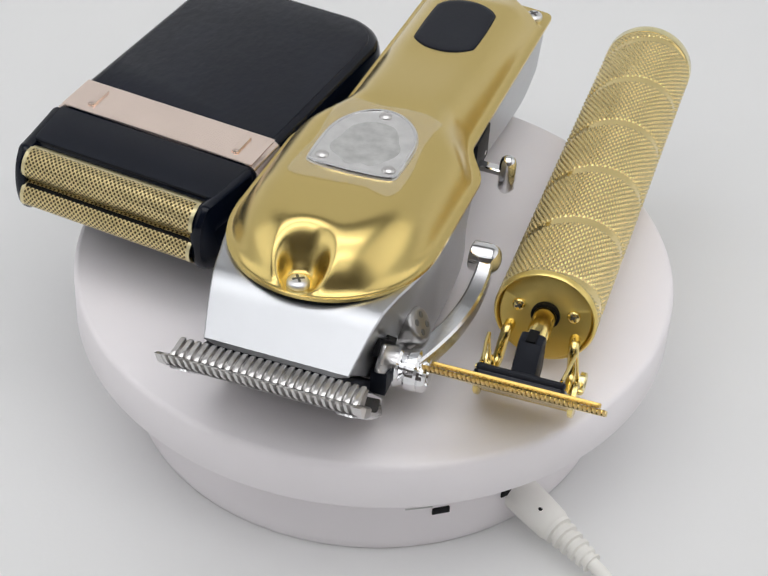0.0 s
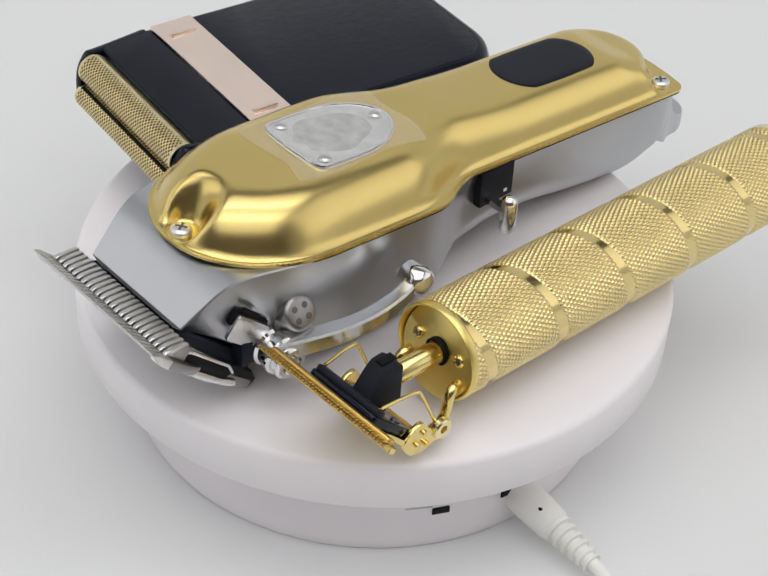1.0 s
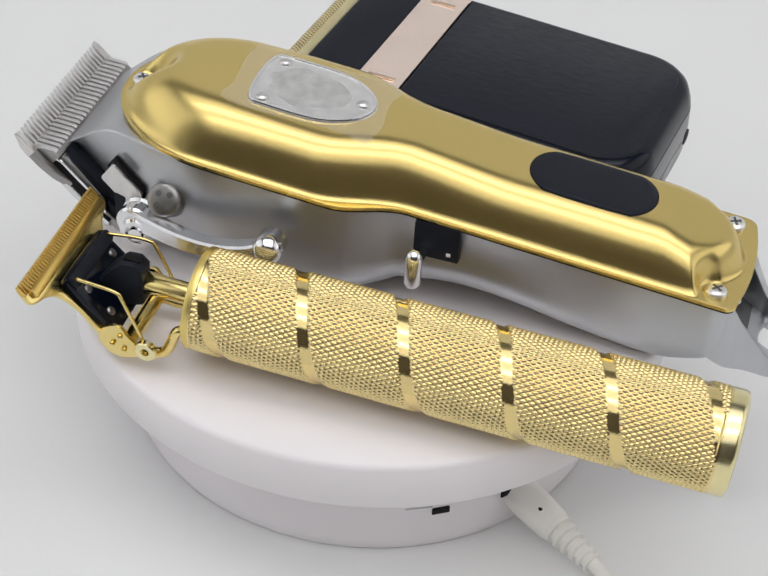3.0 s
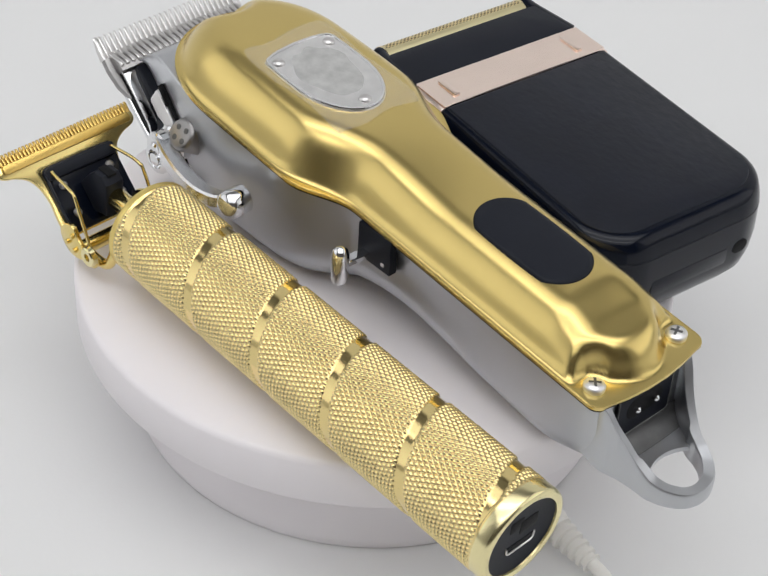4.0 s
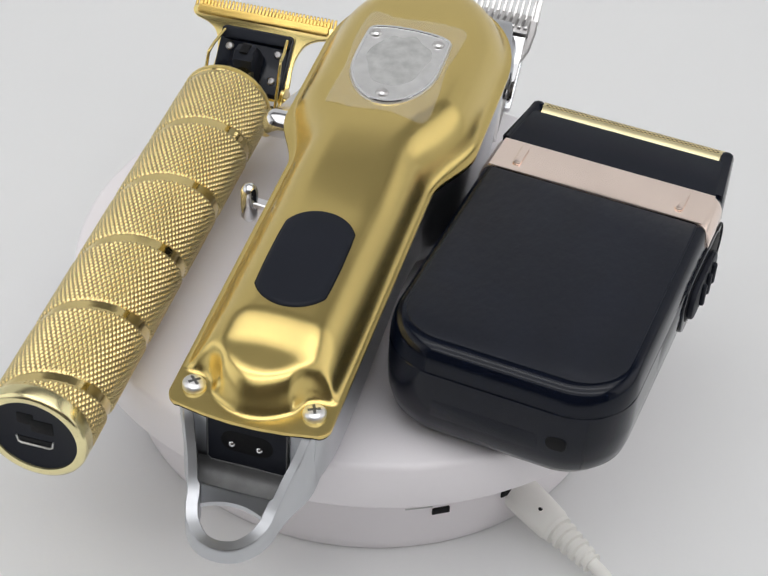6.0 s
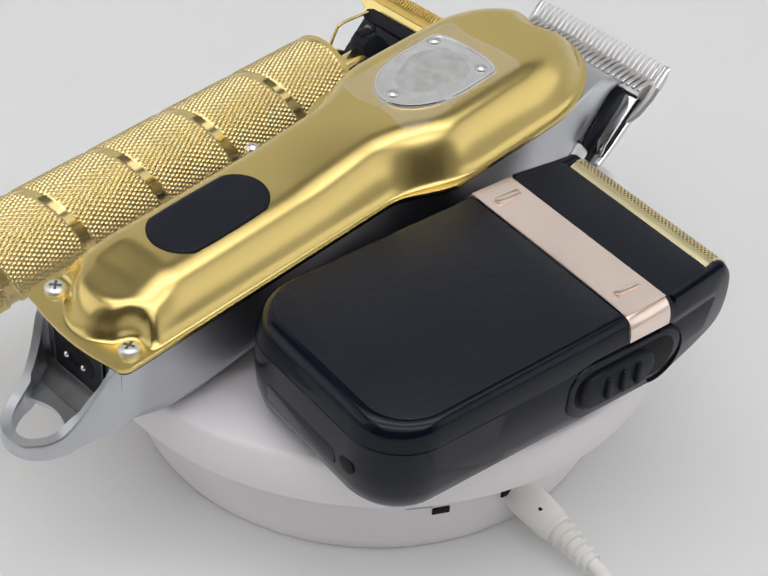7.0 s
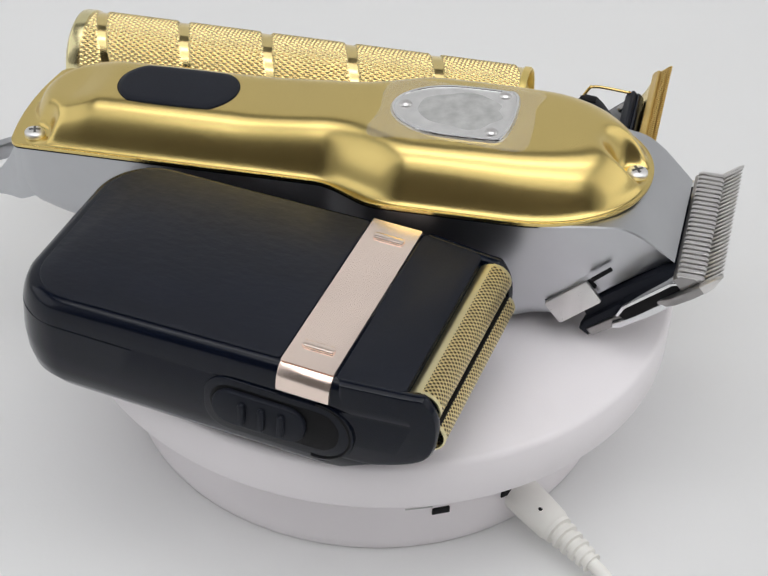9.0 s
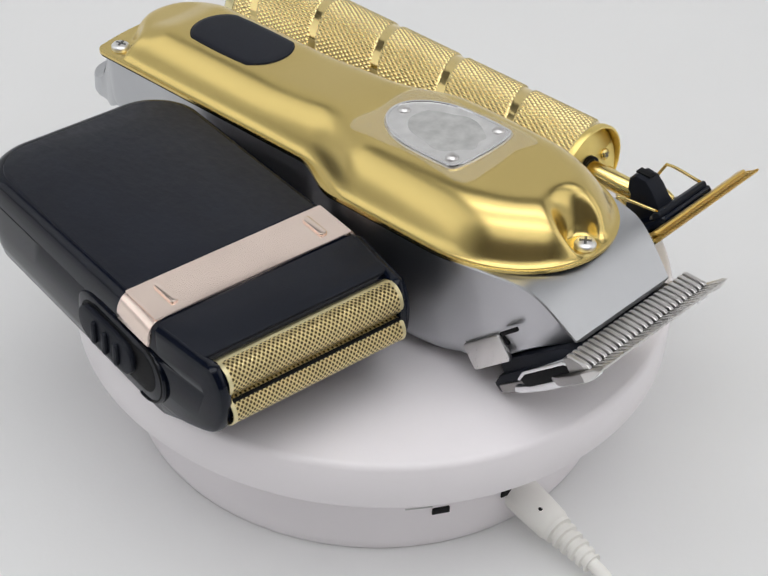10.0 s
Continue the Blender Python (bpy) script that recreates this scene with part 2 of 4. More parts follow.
def build_cable():
    cable = tagged(new("power_cable"), "white power cable with ribbed strain relief plugged into the base", "cable")
    d = np.array([0.655, -0.75, -0.10])
    d /= np.linalg.norm(d)
    s0 = np.array([37.0, -46.0, 8.4])
    part("plug", Geo().tube([s0 + d * t for t in (-4, 0, 7, 12, 13.2, 13.8)], [4.5, 4.6, 4.5, 4.2, 3.8, 2.9], 24), CREAM, cable, "white moulded plug", 50)
    path, rad = [], []
    for i in range(53):
        t = 13.4 + i * 0.235
        path.append(s0 + d * t)
        rad.append((3.8 - 0.025 * i) * (1.0 if (i // 5) % 2 == 0 else 0.74))
    part("strain_relief", Geo().tube(path, rad, 20), CREAM, cable, "ribbed white strain relief", 30)
    e = s0 + d * 25.4
    lead = smooth([e, e + d * 5 + [0, 0, -0.8], (57, -74, 2.4), (62, -92, 1.7), (70, -130, 1.7), (110, -220, 1.7), (230, -400, 1.7), (360, -600, 1.7)], 90)
    part("lead", Geo().tube(lead, 1.6, 14), CREAM, cable, "white cable lead", 60)
    dot = s0 + d * 9.6 + np.array([-1.6, -1.0, 3.75])
    part("mark", Geo().lathe([(0.55, -0.5), (0.55, 0.25), (0.3, 0.35)], 12), DARK, cable, "tiny dark mark", m=Matrix.Translation(dot))
    return cable


# ---- the clipper: y runs from its tail to its blade, z from the platter ----
def flange_z(y):
    return 24.5 + 0.088 * np.asarray(y, float)


def cover_width(y):
    y = np.asarray(y, float)
    s = np.clip((y - 70.5) / 17.0, 0, 1)
    w = 17.3 + 6.1 * s * s * (3 - 2 * s)
    w = np.where(y > 116, 23.4 * np.sqrt(np.clip(1 - (np.clip(y - 116, 0, 29.6) / 29.6) ** 2.25, 0, 1)), w)
    r = np.clip((-2.2 - y) / 3.0, 0, 1)
    return np.where(y < -2.2, 17.3 - 3.0 * (1 - np.sqrt(1 - r * r)), w)


def cover_outline(n=700):
    v = np.sin(np.linspace(-math.pi / 2, math.pi / 2, n)) * 0.5 + 0.5
    y = -5.0 + v * 150.6
    w = cover_width(y)
    tail = [(x, -5.0 - 1.7 * (1 - (x / 14.3) ** 2)) for x in np.linspace(-14.2, 14.2, 21)]
    return np.array([*tail, *zip(w, y), *list(zip(-w, y))[::-1]])


COVER_EDGE = cover_outline()
SCREWS = ((-12.9, 0.0), (12.9, 0.0), (0.0, 141.9))


def pressed_height(x, y):
    """Height of the pressed cover above its flange: a dome with dimples round the screws."""
    x, y = np.broadcast_arrays(np.asarray(x, float), np.asarray(y, float))
    p = np.stack([x.ravel(), y.ravel()], 1)
    d = np.full(len(p), 1e9)
    for i in range(0, len(COVER_EDGE), 40):
        q = COVER_EDGE[i:i + 40]
        d = np.minimum(d, np.sqrt(((p[:, None] - q[None]) ** 2).sum(2)).min(1))
    yy = p[:, 1]
    d = d - 1.7
    # along the grip the flank follows the sides alone; the tail ends in a short step
    t = np.clip((yy - 70.5) / 22.0, 0, 1)
    side = np.minimum(17.3 + 6.1 * t * t * (3 - 2 * t), cover_width(np.maximum(yy, -2))) - np.abs(p[:, 0]) - 1.7
    side /= 1 + 0.12 * np.exp(-((yy - 81) / 7) ** 2)
    mix = np.clip((yy - 102) / 12, 0, 1)
    d = side * (1 - mix) + d * mix

    def soft_min(a, b, k):
        h = np.clip(0.5 + 0.5 * (a - b) / k, 0, 1)
        return a * (1 - h) + b * h - k * h * (1 - h)

    d = np.where(yy < 40, soft_min(d, (yy - np.minimum(0.055 * p[:, 0] ** 2 - 3.9, 3.2)) * 1.7, 4.0), d)
    for (sx, sy), r, gain in zip((*SCREWS[:2], (0.0, 140.9)), (4.4, 4.4, 4.2), (4.6, 4.6, 1.9)):
        d = soft_min(d, (np.hypot(p[:, 0] - sx, yy - sy) - r) * gain, 2.4)
    back = np.hypot(0.6 * p[:, 0], np.maximum(yy + 1, 0))
    drop = np.clip((17.0 - back) / 9, 0, 1)
    drop = 0.78 * drop * drop * (3 - 2 * drop) + 0.42 * np.clip((11 - back) / 11, 0, 1)
    belly = np.clip((yy - 48) / 30, 0, 1)
    tall = 8.6 + 1.7 * belly * belly * (3 - 2 * belly) - 2.3 * drop - 2.5 * np.clip((yy - 118) / 27, 0, 1) ** 1.5
    q = np.clip((yy - 96) / 44, 0, 1)
    reach = 9.8 + 3.2 * q * q * (3 - 2 * q)
    s = np.clip(d / reach, 0, 1)
    f = (1 - (1 - s) ** 2.5) ** 0.82
    crown = 0.9 * (1 - np.clip(np.abs(p[:, 0]) / 20, 0, 1) ** 2)
    return (tall * f + crown * f).reshape(x.shape), (0.36 * np.clip((d + 0.75) / 0.3, 0, 1)).reshape(x.shape)


def blurred(grid, sigma):
    k = np.exp(-0.5 * (np.arange(-12, 13) / sigma) ** 2)
    k /= k.sum()
    for axis in (0, 1):
        grid = np.apply_along_axis(lambda r: np.convolve(np.pad(r, 12, mode="edge"), k, "valid"), axis, grid)
    return grid


GX, GY = np.arange(-26, 26.01, 0.4), np.arange(-9, 149.01, 0.4)
PRESSED, BEAD = pressed_height(*np.meshgrid(GX, GY))
PRESSED = blurred(PRESSED, 1.35) + blurred(BEAD, 0.5)


def cover_height(x, y):
    """The pressed form with its edges softened, as sheet metal is."""
    x, y = np.broadcast_arrays(np.asarray(x, float), np.asarray(y, float))
    a, b = np.clip((x - GX[0]) / 0.4, 1, len(GX) - 2.001), np.clip((y - GY[0]) / 0.4, 1, len(GY) - 2.001)
    i, j = a.astype(int), b.astype(int)

    def weights(t):
        return ((1 - t) ** 3 / 6, (3 * t ** 3 - 6 * t * t + 4) / 6, (-3 * t ** 3 + 3 * t * t + 3 * t + 1) / 6, t ** 3 / 6)

    h = np.zeros(x.shape)
    for m, wy in enumerate(weights(b - j)):
        for n, wx in enumerate(weights(a - i)):
            h += wy * wx * PRESSED[np.clip(j + m - 1, 0, len(GY) - 1), np.clip(i + n - 1, 0, len(GX) - 1)]
    return np.maximum(h, 0.0)


def cover_z(x, y):
    return flange_z(y) + cover_height(x, y)


def drape(outline, lift, thick=0.6, rings=14, skirt=True):
    """A thin plate of this outline, laid over the cover."""
    o = np.asarray(outline, float)
    c = o.mean(0)
    rows = []
    for k in np.linspace(0.02, 1, rings):
        q = c + (o - c) * k
        edge = lift if k < 0.985 else lift * 0.75
        rows.append(np.c_[q, cover_z(q[:, 0], q[:, 1]) + edge])
    if skirt:
        q = c + (o - c) * 1.012
        rows.append(np.c_[q, cover_z(q[:, 0], q[:, 1]) + lift - thick])
    g = Geo().grid(rows, True)
    g.f.append(tuple(range(len(o))))
    return g


def screw(parent, x, y, z, r, mat, label="", m=None):
    place = Matrix.Translation((x, y, z)) if m is None else m
    head = part("screw", Geo().lathe([(r * 0.96, -0.6), (r, 0.1), (r, r * 0.22), (r * 0.88, r * 0.40), (r * 0.55, r * 0.53), (0.05, r * 0.58)], 28), mat, parent,
                label, m=place)
    # raised grey bars; the shade in the cross recess is put into colour
    for a in (35, 125):
        b = Geo().box((0, 0, r * 0.52), (r * 1.1, r * 0.24, 0.36), 0.03)
        part("cross_slot_shade", b, SLOT, head, m=pose(0, 0, 0, 0, 0, a))
    return head


def build_clipper():
    clipper = tagged(new("hair_clipper"), "hair clipper with satin gold cover and silver body on platter", "hair clipper")
    # gold cover
    v = np.sin(np.linspace(-math.pi / 2, math.pi / 2, 270)) * 0.5 + 0.5
    v = 0.55 * v + 0.45 * np.linspace(0, 1, 270)
    u = np.sin(np.linspace(-math.pi / 2, math.pi / 2, 96)) * 0.35 + np.linspace(-1, 1, 96) * 0.65
    y0 = -5.0 + v * 150.6
    w = cover_width(y0)
    x = u[None] * w[:, None]
    y = y0[:, None] - 1.7 * (1 - u[None] ** 2) * np.clip(1 - v[:, None] * 12, 0, 1)
    z = cover_z(x, y)
    g = Geo().grid(np.stack([x, y, z], 2))
    edge = shrink(COVER_EDGE[::4], -0.02)
    rim = [np.c_[shrink(edge, i), flange_z(edge[:, 1]) + dz] for i, dz in ((0.25, 0.03), (0.0, -0.12), (0.0, -0.9), (0.6, -1.1), (3.0, -1.1))]
    g.grid(rim, True)
    cover = part("cover", g, GOLD, clipper, "pressed satin gold top cover", 50)
    edge = COVER_EDGE[::4]
    # dark strip below the rim; the gap's shade is put into its colour
    gap_shade = [np.c_[shrink(edge, i), flange_z(edge[:, 1]) + dz] for i, dz in ((1.2, -1.08), (0.3, -1.08), (0.3, -1.55), (2.5, -1.6))]
    part("gap_shade", Geo().grid(gap_shade, True), DARK, clipper, "dark strip for the shade in the gap under the cover")
    # button, badge and the film that still covers it
    arc = [(7.5 * math.sin(radians(a)) / math.sin(radians(62)), 42.0 + (math.cos(radians(a)) - math.cos(radians(62))) * 8.6) for a in np.linspace(62, -62, 17)]
    pill = np.array(arc + [(-7.7, 38), (-7.8, 32), (-7.7, 26)] + [(px, 64.0 - py) for px, py in arc[::-1]] + [(7.7, 26), (7.8, 32), (7.7, 38)])
    # flat dark sheet showing past the button, coloured as the gap's shade
    part("button_gap_shade", drape(shrink(pill, -0.35), 0.05, 0.3), DARK, clipper, "dark sheet for the shade in the gap round the button")
    part("power_button", drape(pill, 0.38, 0.5), SATIN, clipper, "smooth satin black oval button", 60)
    shield = np.array([(0, 113.4), (-6, 113.0), (-9.9, 111.6), (-10.5, 108), (-10.6, 101), (-10.3, 96.4), (-9.2, 92.2), (-6.9, 88.2), (-3.7, 85.4), (0, 84.4)])
    shield[:, 1] -= 0.4
    shield = np.vstack([shield, np.c_[-shield[1:-1, 0], shield[1:-1, 1]][::-1]])
    shield = smooth(np.vstack([shield, shield[:1]]), 120)[:-1]
    badge = part("badge", drape(shield, 0.55, 0.6), PLATE, clipper, "silver shield-shaped metal badge", 50)
    rim = [np.c_[q, cover_z(q[:, 0], q[:, 1]) + dz] for q, dz in ((shrink(shield, 0.1), 0.5), (shrink(shield, 0.2), 0.72), (shrink(shield, 0.75), 0.72), (shrink(shield, 0.85), 0.5))]
    part("rim", Geo().grid(rim, True), CHROME, badge, "polished raised rim", 60)
    rng = np.random.default_rng(5)
    blot = np.array([((8.4 + 0.4 * rng.standard_normal()) * math.cos(a) * (1.02 if math.sin(a) > 0 else 0.88), 99.8 + (10.4 + 0.5 * rng.standard_normal()) * math.sin(a))
                     for a in np.linspace(0, 2 * math.pi, 18, endpoint=False)])
    part("print", drape(smooth(np.vstack([blot, blot[:1]]), 72)[:-1], 0.60, 0.1, 10, False), PRINT, badge, "worn grey print", 60)
    for rx, ry in ((7.4, 108.8), (-8.0, 108.8), (0.0, 87.2)):
        part("rivet", Geo().lathe([(1.6, -0.4), (1.55, 0.2), (1.2, 0.62), (0.6, 0.86), (0.05, 0.92)], 22), STEEL, badge,
             m=Matrix.Translation((rx, ry, float(cover_z(rx, ry)) + 0.5)))
    film = [(-13.2, 81), (-6, 79.5), (3, 80.6), (12.4, 80.0), (13.4, 90), (12.6, 101), (13.6, 112), (12.8, 118.6), (4, 119.2), (-5, 118.2), (-12.2, 119.0), (-13.6, 108), (-12.5, 95)]
    film = smooth(np.array(film + film[:1], float) * (0.93, 0.93) + (0, 6.8), 130)[:-1]
    wrinkle = drape(film, 0.26, 0.1, 46, False)
    pts = wrinkle.v[0]
    pts[:, 2] += 0.2 * np.array([noise.noise((a * 0.55, b * 0.35, 3.1)) for a, b, _ in pts])
    part("protective_film", wrinkle, FILM, clipper, "wrinkled clear protective film", 80).visible_shadow = False
    lean_deg = math.degrees(math.atan(0.088))
    for sx, sy in SCREWS:
        screw(clipper, 0, 0, 0, 2.45, PLATE, "bright cross-head screw", Matrix.Translation((sx, sy, float(flange_z(sy)) + 0.25)) @ pose(0, 0, 0, lean_deg, 0, 20 * sx))

    # silver body
    ys = np.concatenate([np.linspace(-3.4, 128, 66), np.linspace(129.5, 154.2, 24)])
    tab_y = [-3.6, 2, 12, 30, 46, 58, 70, 82, 95, 110, 120, 128, 136, 145, 154.5]
    tab_b = [4.6, 2.6, 0.9, 3.4, 6.6, 7.8, 6.4, 3.0, 1.0, 0.9, 1.6, 4.8, 11.2, 18.9, 26.0]
    hw_y = [-3.6, -1, 4, 68, 74, 80, 87, 100, 118, 124, 128, 132, 136, 141, 148, 154.5]
    hw_w = [14.6, 16.1, 16.5, 16.5, 17.2, 19.8, 22.4, 22.9, 22.9, 22.5, 21.9, 21.1, 20.2, 19.2, 17.6, 16.0]
    cy = smooth(np.c_[tab_y, tab_b], 120)
    cw = smooth(np.c_[hw_y, hw_w], 120)
    nose = smooth([(132, 35.2), (138, 35.5), (142, 35.3), (146, 33.5), (150, 30.5), (154.5, 26.9)], 60)
    rows = []
    for yv in ys:
        hw, zb = np.interp(yv, cw[:, 0], cw[:, 1]), np.interp(yv, cy[:, 0], cy[:, 1])
        zt = float(flange_z(yv)) - 0.9 if yv < 132 else np.interp(yv, nose[:, 0], nose[:, 1])
        zt = max(zt, zb + 0.4)
        r = min(8.0, (zt - zb) * 0.4) * (1 if yv < 124 else max(0.12, 1 - (yv - 124) / 9))
        sec = [(k * hw * 0.985, zt) for k in np.linspace(-1, 1, 13)] + [(hw, zt - 0.35 * min(1, zt - zb))]
        lean = 0.05 + 0.11 * min(1, max(0, (yv - 112) / 14))
        pinch = 0.06 * math.exp(-((yv - 62) / 25) ** 2)
        for k in np.linspace(0.1, 1, 9):
            sec.append((hw * (1 - pinch * math.sin(k * math.pi) - lean * k), zt - 0.35 + (zb + r - zt + 0.35) * k))
        for a in np.linspace(10, 90, 9):
            sec.append((hw * (1 - lean) - r + r * math.cos(radians(a)), zb + r - r * math.sin(radians(a))))
        sec += [(k * (hw * (1 - lean) - r), zb) for k in np.linspace(0.6, -0.6, 5)]
        left = [(-a, b) for a, b in sec[13:32][::-1]]
        rows.append([(a, yv, b) for a, b in sec + left])
    part("body", Geo().grid(rows, True, True), SILVER, clipper, "satin silver metal lower body", 30)

    # tail: side walls that close into a hanging loop
    half = [(14.8, 1.0), (14.4, -2.6), (13.2, -5.6), (11.2, -9.2), (9.8, -13.0), (9.2, -15.8), (7.6, -19.2), (4.4, -22.3), (0, -23.4)]
    loop = smooth(np.array(half + [(-a, b) for a, b in half[-2::-1]]), 96)
    normal = np.gradient(loop, axis=0)
    normal = np.c_[normal[:, 1], -normal[:, 0]] / np.linalg.norm(normal, axis=1)[:, None]
    inner = loop + normal * np.where(loop[:, 1:] < -12, 2.9, 2.3)
    if abs(inner[len(inner) // 2, 1]) > 22.8:
        inner = loop - normal * np.where(loop[:, 1:] < -12, 2.9, 2.3)
    rim = smooth(np.c_[[-3, 1.5, 4.8, 8, 12, 16, 23.5], [23.6, 23.2, 21.4, 15.6, 9.6, 6.4, 4.4]], 90)
    top = np.interp(-loop[:, 1], rim[:, 0], rim[:, 1])
    low = np.interp(-loop[:, 1], [-3, 0.5, 5, 14, 23], [9.0, 7.6, 4.6, 1.4, 0.8])
    mid = (loop + inner) / 2
    rows = [np.c_[loop, low], np.c_[loop, top - 0.5], np.c_[loop * 0.9 + inner * 0.1, top], np.c_[loop * 0.1 + inner * 0.9, top], np.c_[inner, top - 0.5], np.c_[inner, low], np.c_[loop, low]]
    tail = Geo().grid(rows)
    tail.f += [tuple(i * len(loop) + j for i in range(6)) for j in (0, len(loop) - 1)]
    part("hanging_loop", tail, SILVER, clipper, "silver tail with a hanging loop", 40)
    web = []
    for yv, zv in ((2, 7.6), (-4.2, 7.2), (-4.9, 6.5), (-6.0, 6.0), (-7.2, 5.6), (-9.0, 5.3), (-11.0, 5.2)):
        hw = np.interp(-yv, [-3, 1.5, 5.2, 9.2, 13], [14.0, 13.8, 12.0, 9.6, 8.0])
        web.append([(k * hw, yv - (0.0 if yv > -9 else 1.0) * (abs(k) ** 2) * (3.6 if yv < -10 else 1.6), zv) for k in np.linspace(-1, 1, 15)])
    under = [[(a, b, c - 1.2) for a, b, c in r] for r in web[::-1]]
    part("tail_floor", Geo().grid(web + under + web[:1]), SILVER, clipper, "sloping floor inside the tail", 40)
    skirt = [[(k * 12.6 * (1 - 0.03 * i), y + 0.25 * k * k, z) for k in np.linspace(-1, 1, 13)]
             for i, (y, z) in enumerate(((-4.1, 9.6), (-4.25, 8.7), (-4.7, 7.7), (-5.5, 6.8), (-6.7, 6.15), (-8.3, 5.75)))]
    # darker than the tail: the slope's dark reflection is put into the colour
    part("socket_skirt", Geo().grid(skirt), SLOT, clipper, "metal slope below the socket, darkened for its reflection", 60)
    part("tail_roof", Geo().box((0, 0, 22.4), (29.5, 5.5, 1.2), 0.2), SILVER, clipper)
    sock = part("socket", Geo().box((0, -2.0, 15.3), (17.2, 4.2, 12.6), 0.4), SATIN, clipper, "black two-pin charging socket", 45)
    part("socket_frame", Geo().tube([(-8.6, -4.15, 21), (-8.6, -4.15, 10), (-7.8, -4.15, 9.2), (7.8, -4.15, 9.2), (8.6, -4.15, 10), (8.6, -4.15, 21)], 0.22, 8), SLOT, sock, "thin dark frame")
    # raised dark pill; the shade inside the socket is put into its colour
    part("recess_shade", Geo().prism(rounded(-5.6, 5.6, 13.0, 18.6, (2.7,) * 4), -0.2, 0.12, 0.05, axes((0, -4.05, 0), (1, 0, 0), (0, 0, 1), (0, -1, 0))), DARK, sock)
    for px in (-2.95, 2.95):
        part("pin", Geo().lathe([(0.75, -1), (0.75, 1.0), (0.4, 1.4), (0.02, 1.5)], 14, axes((px, -4.1, 15.8), (1, 0, 0), (0, 0, 1), (0, -1, 0))), CHROME, sock, "bright metal pin")

    # blade set on a sloping seat: q runs back from the tips, n away from the blade
    d, n = np.array([0, -0.735, -0.678]), np.array([0, -0.678, 0.735])
    tip = np.array([0, 164.4, 29.5])

    def seat(q, k, xx=0.0):
        return tip + d * q + n * k + np.array([xx, 0, 0])

    def slab(profile, x0, x1, bevel=0.0):
        """A bar across the head, with this (q, n) profile."""
        m = axes(tuple(tip), tuple(d), tuple(n), (1, 0, 0))
        return Geo().prism(profile, x0, x1, bevel, m)

    fixed_half = [(22.0, 4.6), (22.2, 8), (21.6, 13), (19.6, 18), (19.0, 26), (18.6, 36.5), (17.0, 38)]
    fixed = np.array([(a, b) for a, b in fixed_half] + [(-a, b) for a, b in fixed_half[::-1]])
    m = axes(tuple(tip), (1, 0, 0), tuple(d), tuple(np.cross((1, 0, 0), d)))
    side = 1.0 if np.dot(np.cross((1, 0, 0), d), n) > 0 else -1.0
    # darker than its teeth: the shade in the gaps is put into the colour
    lower = part("fixed_blade", Geo().prism(fixed, *sorted((0.1 * side, -2.2 * side)), 0.5, m), COMB, clipper, "ground steel fixed comb blade, darkened between its teeth")
    tooth = Geo().prism([(-0.9, -0.15), (-0.5, 0.1), (5.2, 0.1), (5.2, -2.0), (2.4, -1.5), (0.5, -0.6)], -0.38, 0.38, 0.14, axes((0, 0, 0), tuple(d), tuple(n), (1, 0, 0)))
    tooth = tooth.mesh("tooth", STEEL)
    for tx in np.linspace(-20.4, 20.4, 27):
        part("tooth", tooth, STEEL, lower, m=Matrix.Translation(seat(0, 0, tx)))
    for sx in (-1, 1):
        horn = Geo().prism([(-1.0, -0.2), (0.6, 0.25), (5.2, 0.1), (5.2, -2.2), (2.4, -1.8), (0.4, -0.8)], -0.75, 0.75, 0.3, axes((0, 0, 0), tuple(d), tuple(n), (1, 0, 0)))
        part("end_tooth", horn, STEEL, lower, m=Matrix.Translation(seat(0, 0, 21.5 * sx)))
    # this bar too is coloured dark for the shade between the ridges
    upper = part("cutting_blade", slab([(5.4, 0.2), (5.6, 1.4), (8.0, 3.45), (10.0, 3.6), (10.0, 0.2)], -20.6, 20.6, 0.15), COMB, clipper, "steel moving blade, darkened between its bright ridged teeth")
    ridge = Geo().prism([(3.9, 0.15), (4.1, 0.9), (4.8, 1.5), (7.8, 4.0), (8.6, 4.15), (8.8, 3.0), (5.6, 0.15)], -0.55, 0.55, 0.2, axes((0, 0, 0), tuple(d), tuple(n), (1, 0, 0)))
    ridge = ridge.mesh("tooth", STEEL)
    for tx in np.linspace(-19.9, 19.9, 24):
        part("tooth", ridge, STEEL, upper, m=Matrix.Translation(seat(0, 0, tx)))
    part("blade_carrier", slab([(10.2, 0.1), (10.2, 3.4), (13, 4.6), (35, 5.2), (36, 0.1)], -16.6, 16.6, 0.4), SATIN, clipper, "dark carrier behind the blades")
    for sx in (-1, 1):
        rail = slab([(5.0, -2.6), (5.4, -1.0), (8.0, -0.7), (24.0, -0.9), (29.5, -0.4), (30.5, -1.4), (28.5, -2.4), (20, -2.9), (9, -2.7)], 18.2 * sx - 2.3, 18.2 * sx + 2.3, 0.7)
        rail = part("side_rail", rail, POLISHED, clipper, "polished side lip of the blade", 30)
        # solid dark block in place of a hollow, coloured as the shade inside
        part("cavity_shade", slab([(7.5, -1.2), (8.6, 1.0), (11.0, 2.1), (24.5, 1.8), (27.0, 0.6), (26.0, -1.2)], 18.4 * sx - 1.6, 18.4 * sx + 1.6, 0.2), DARK, rail)
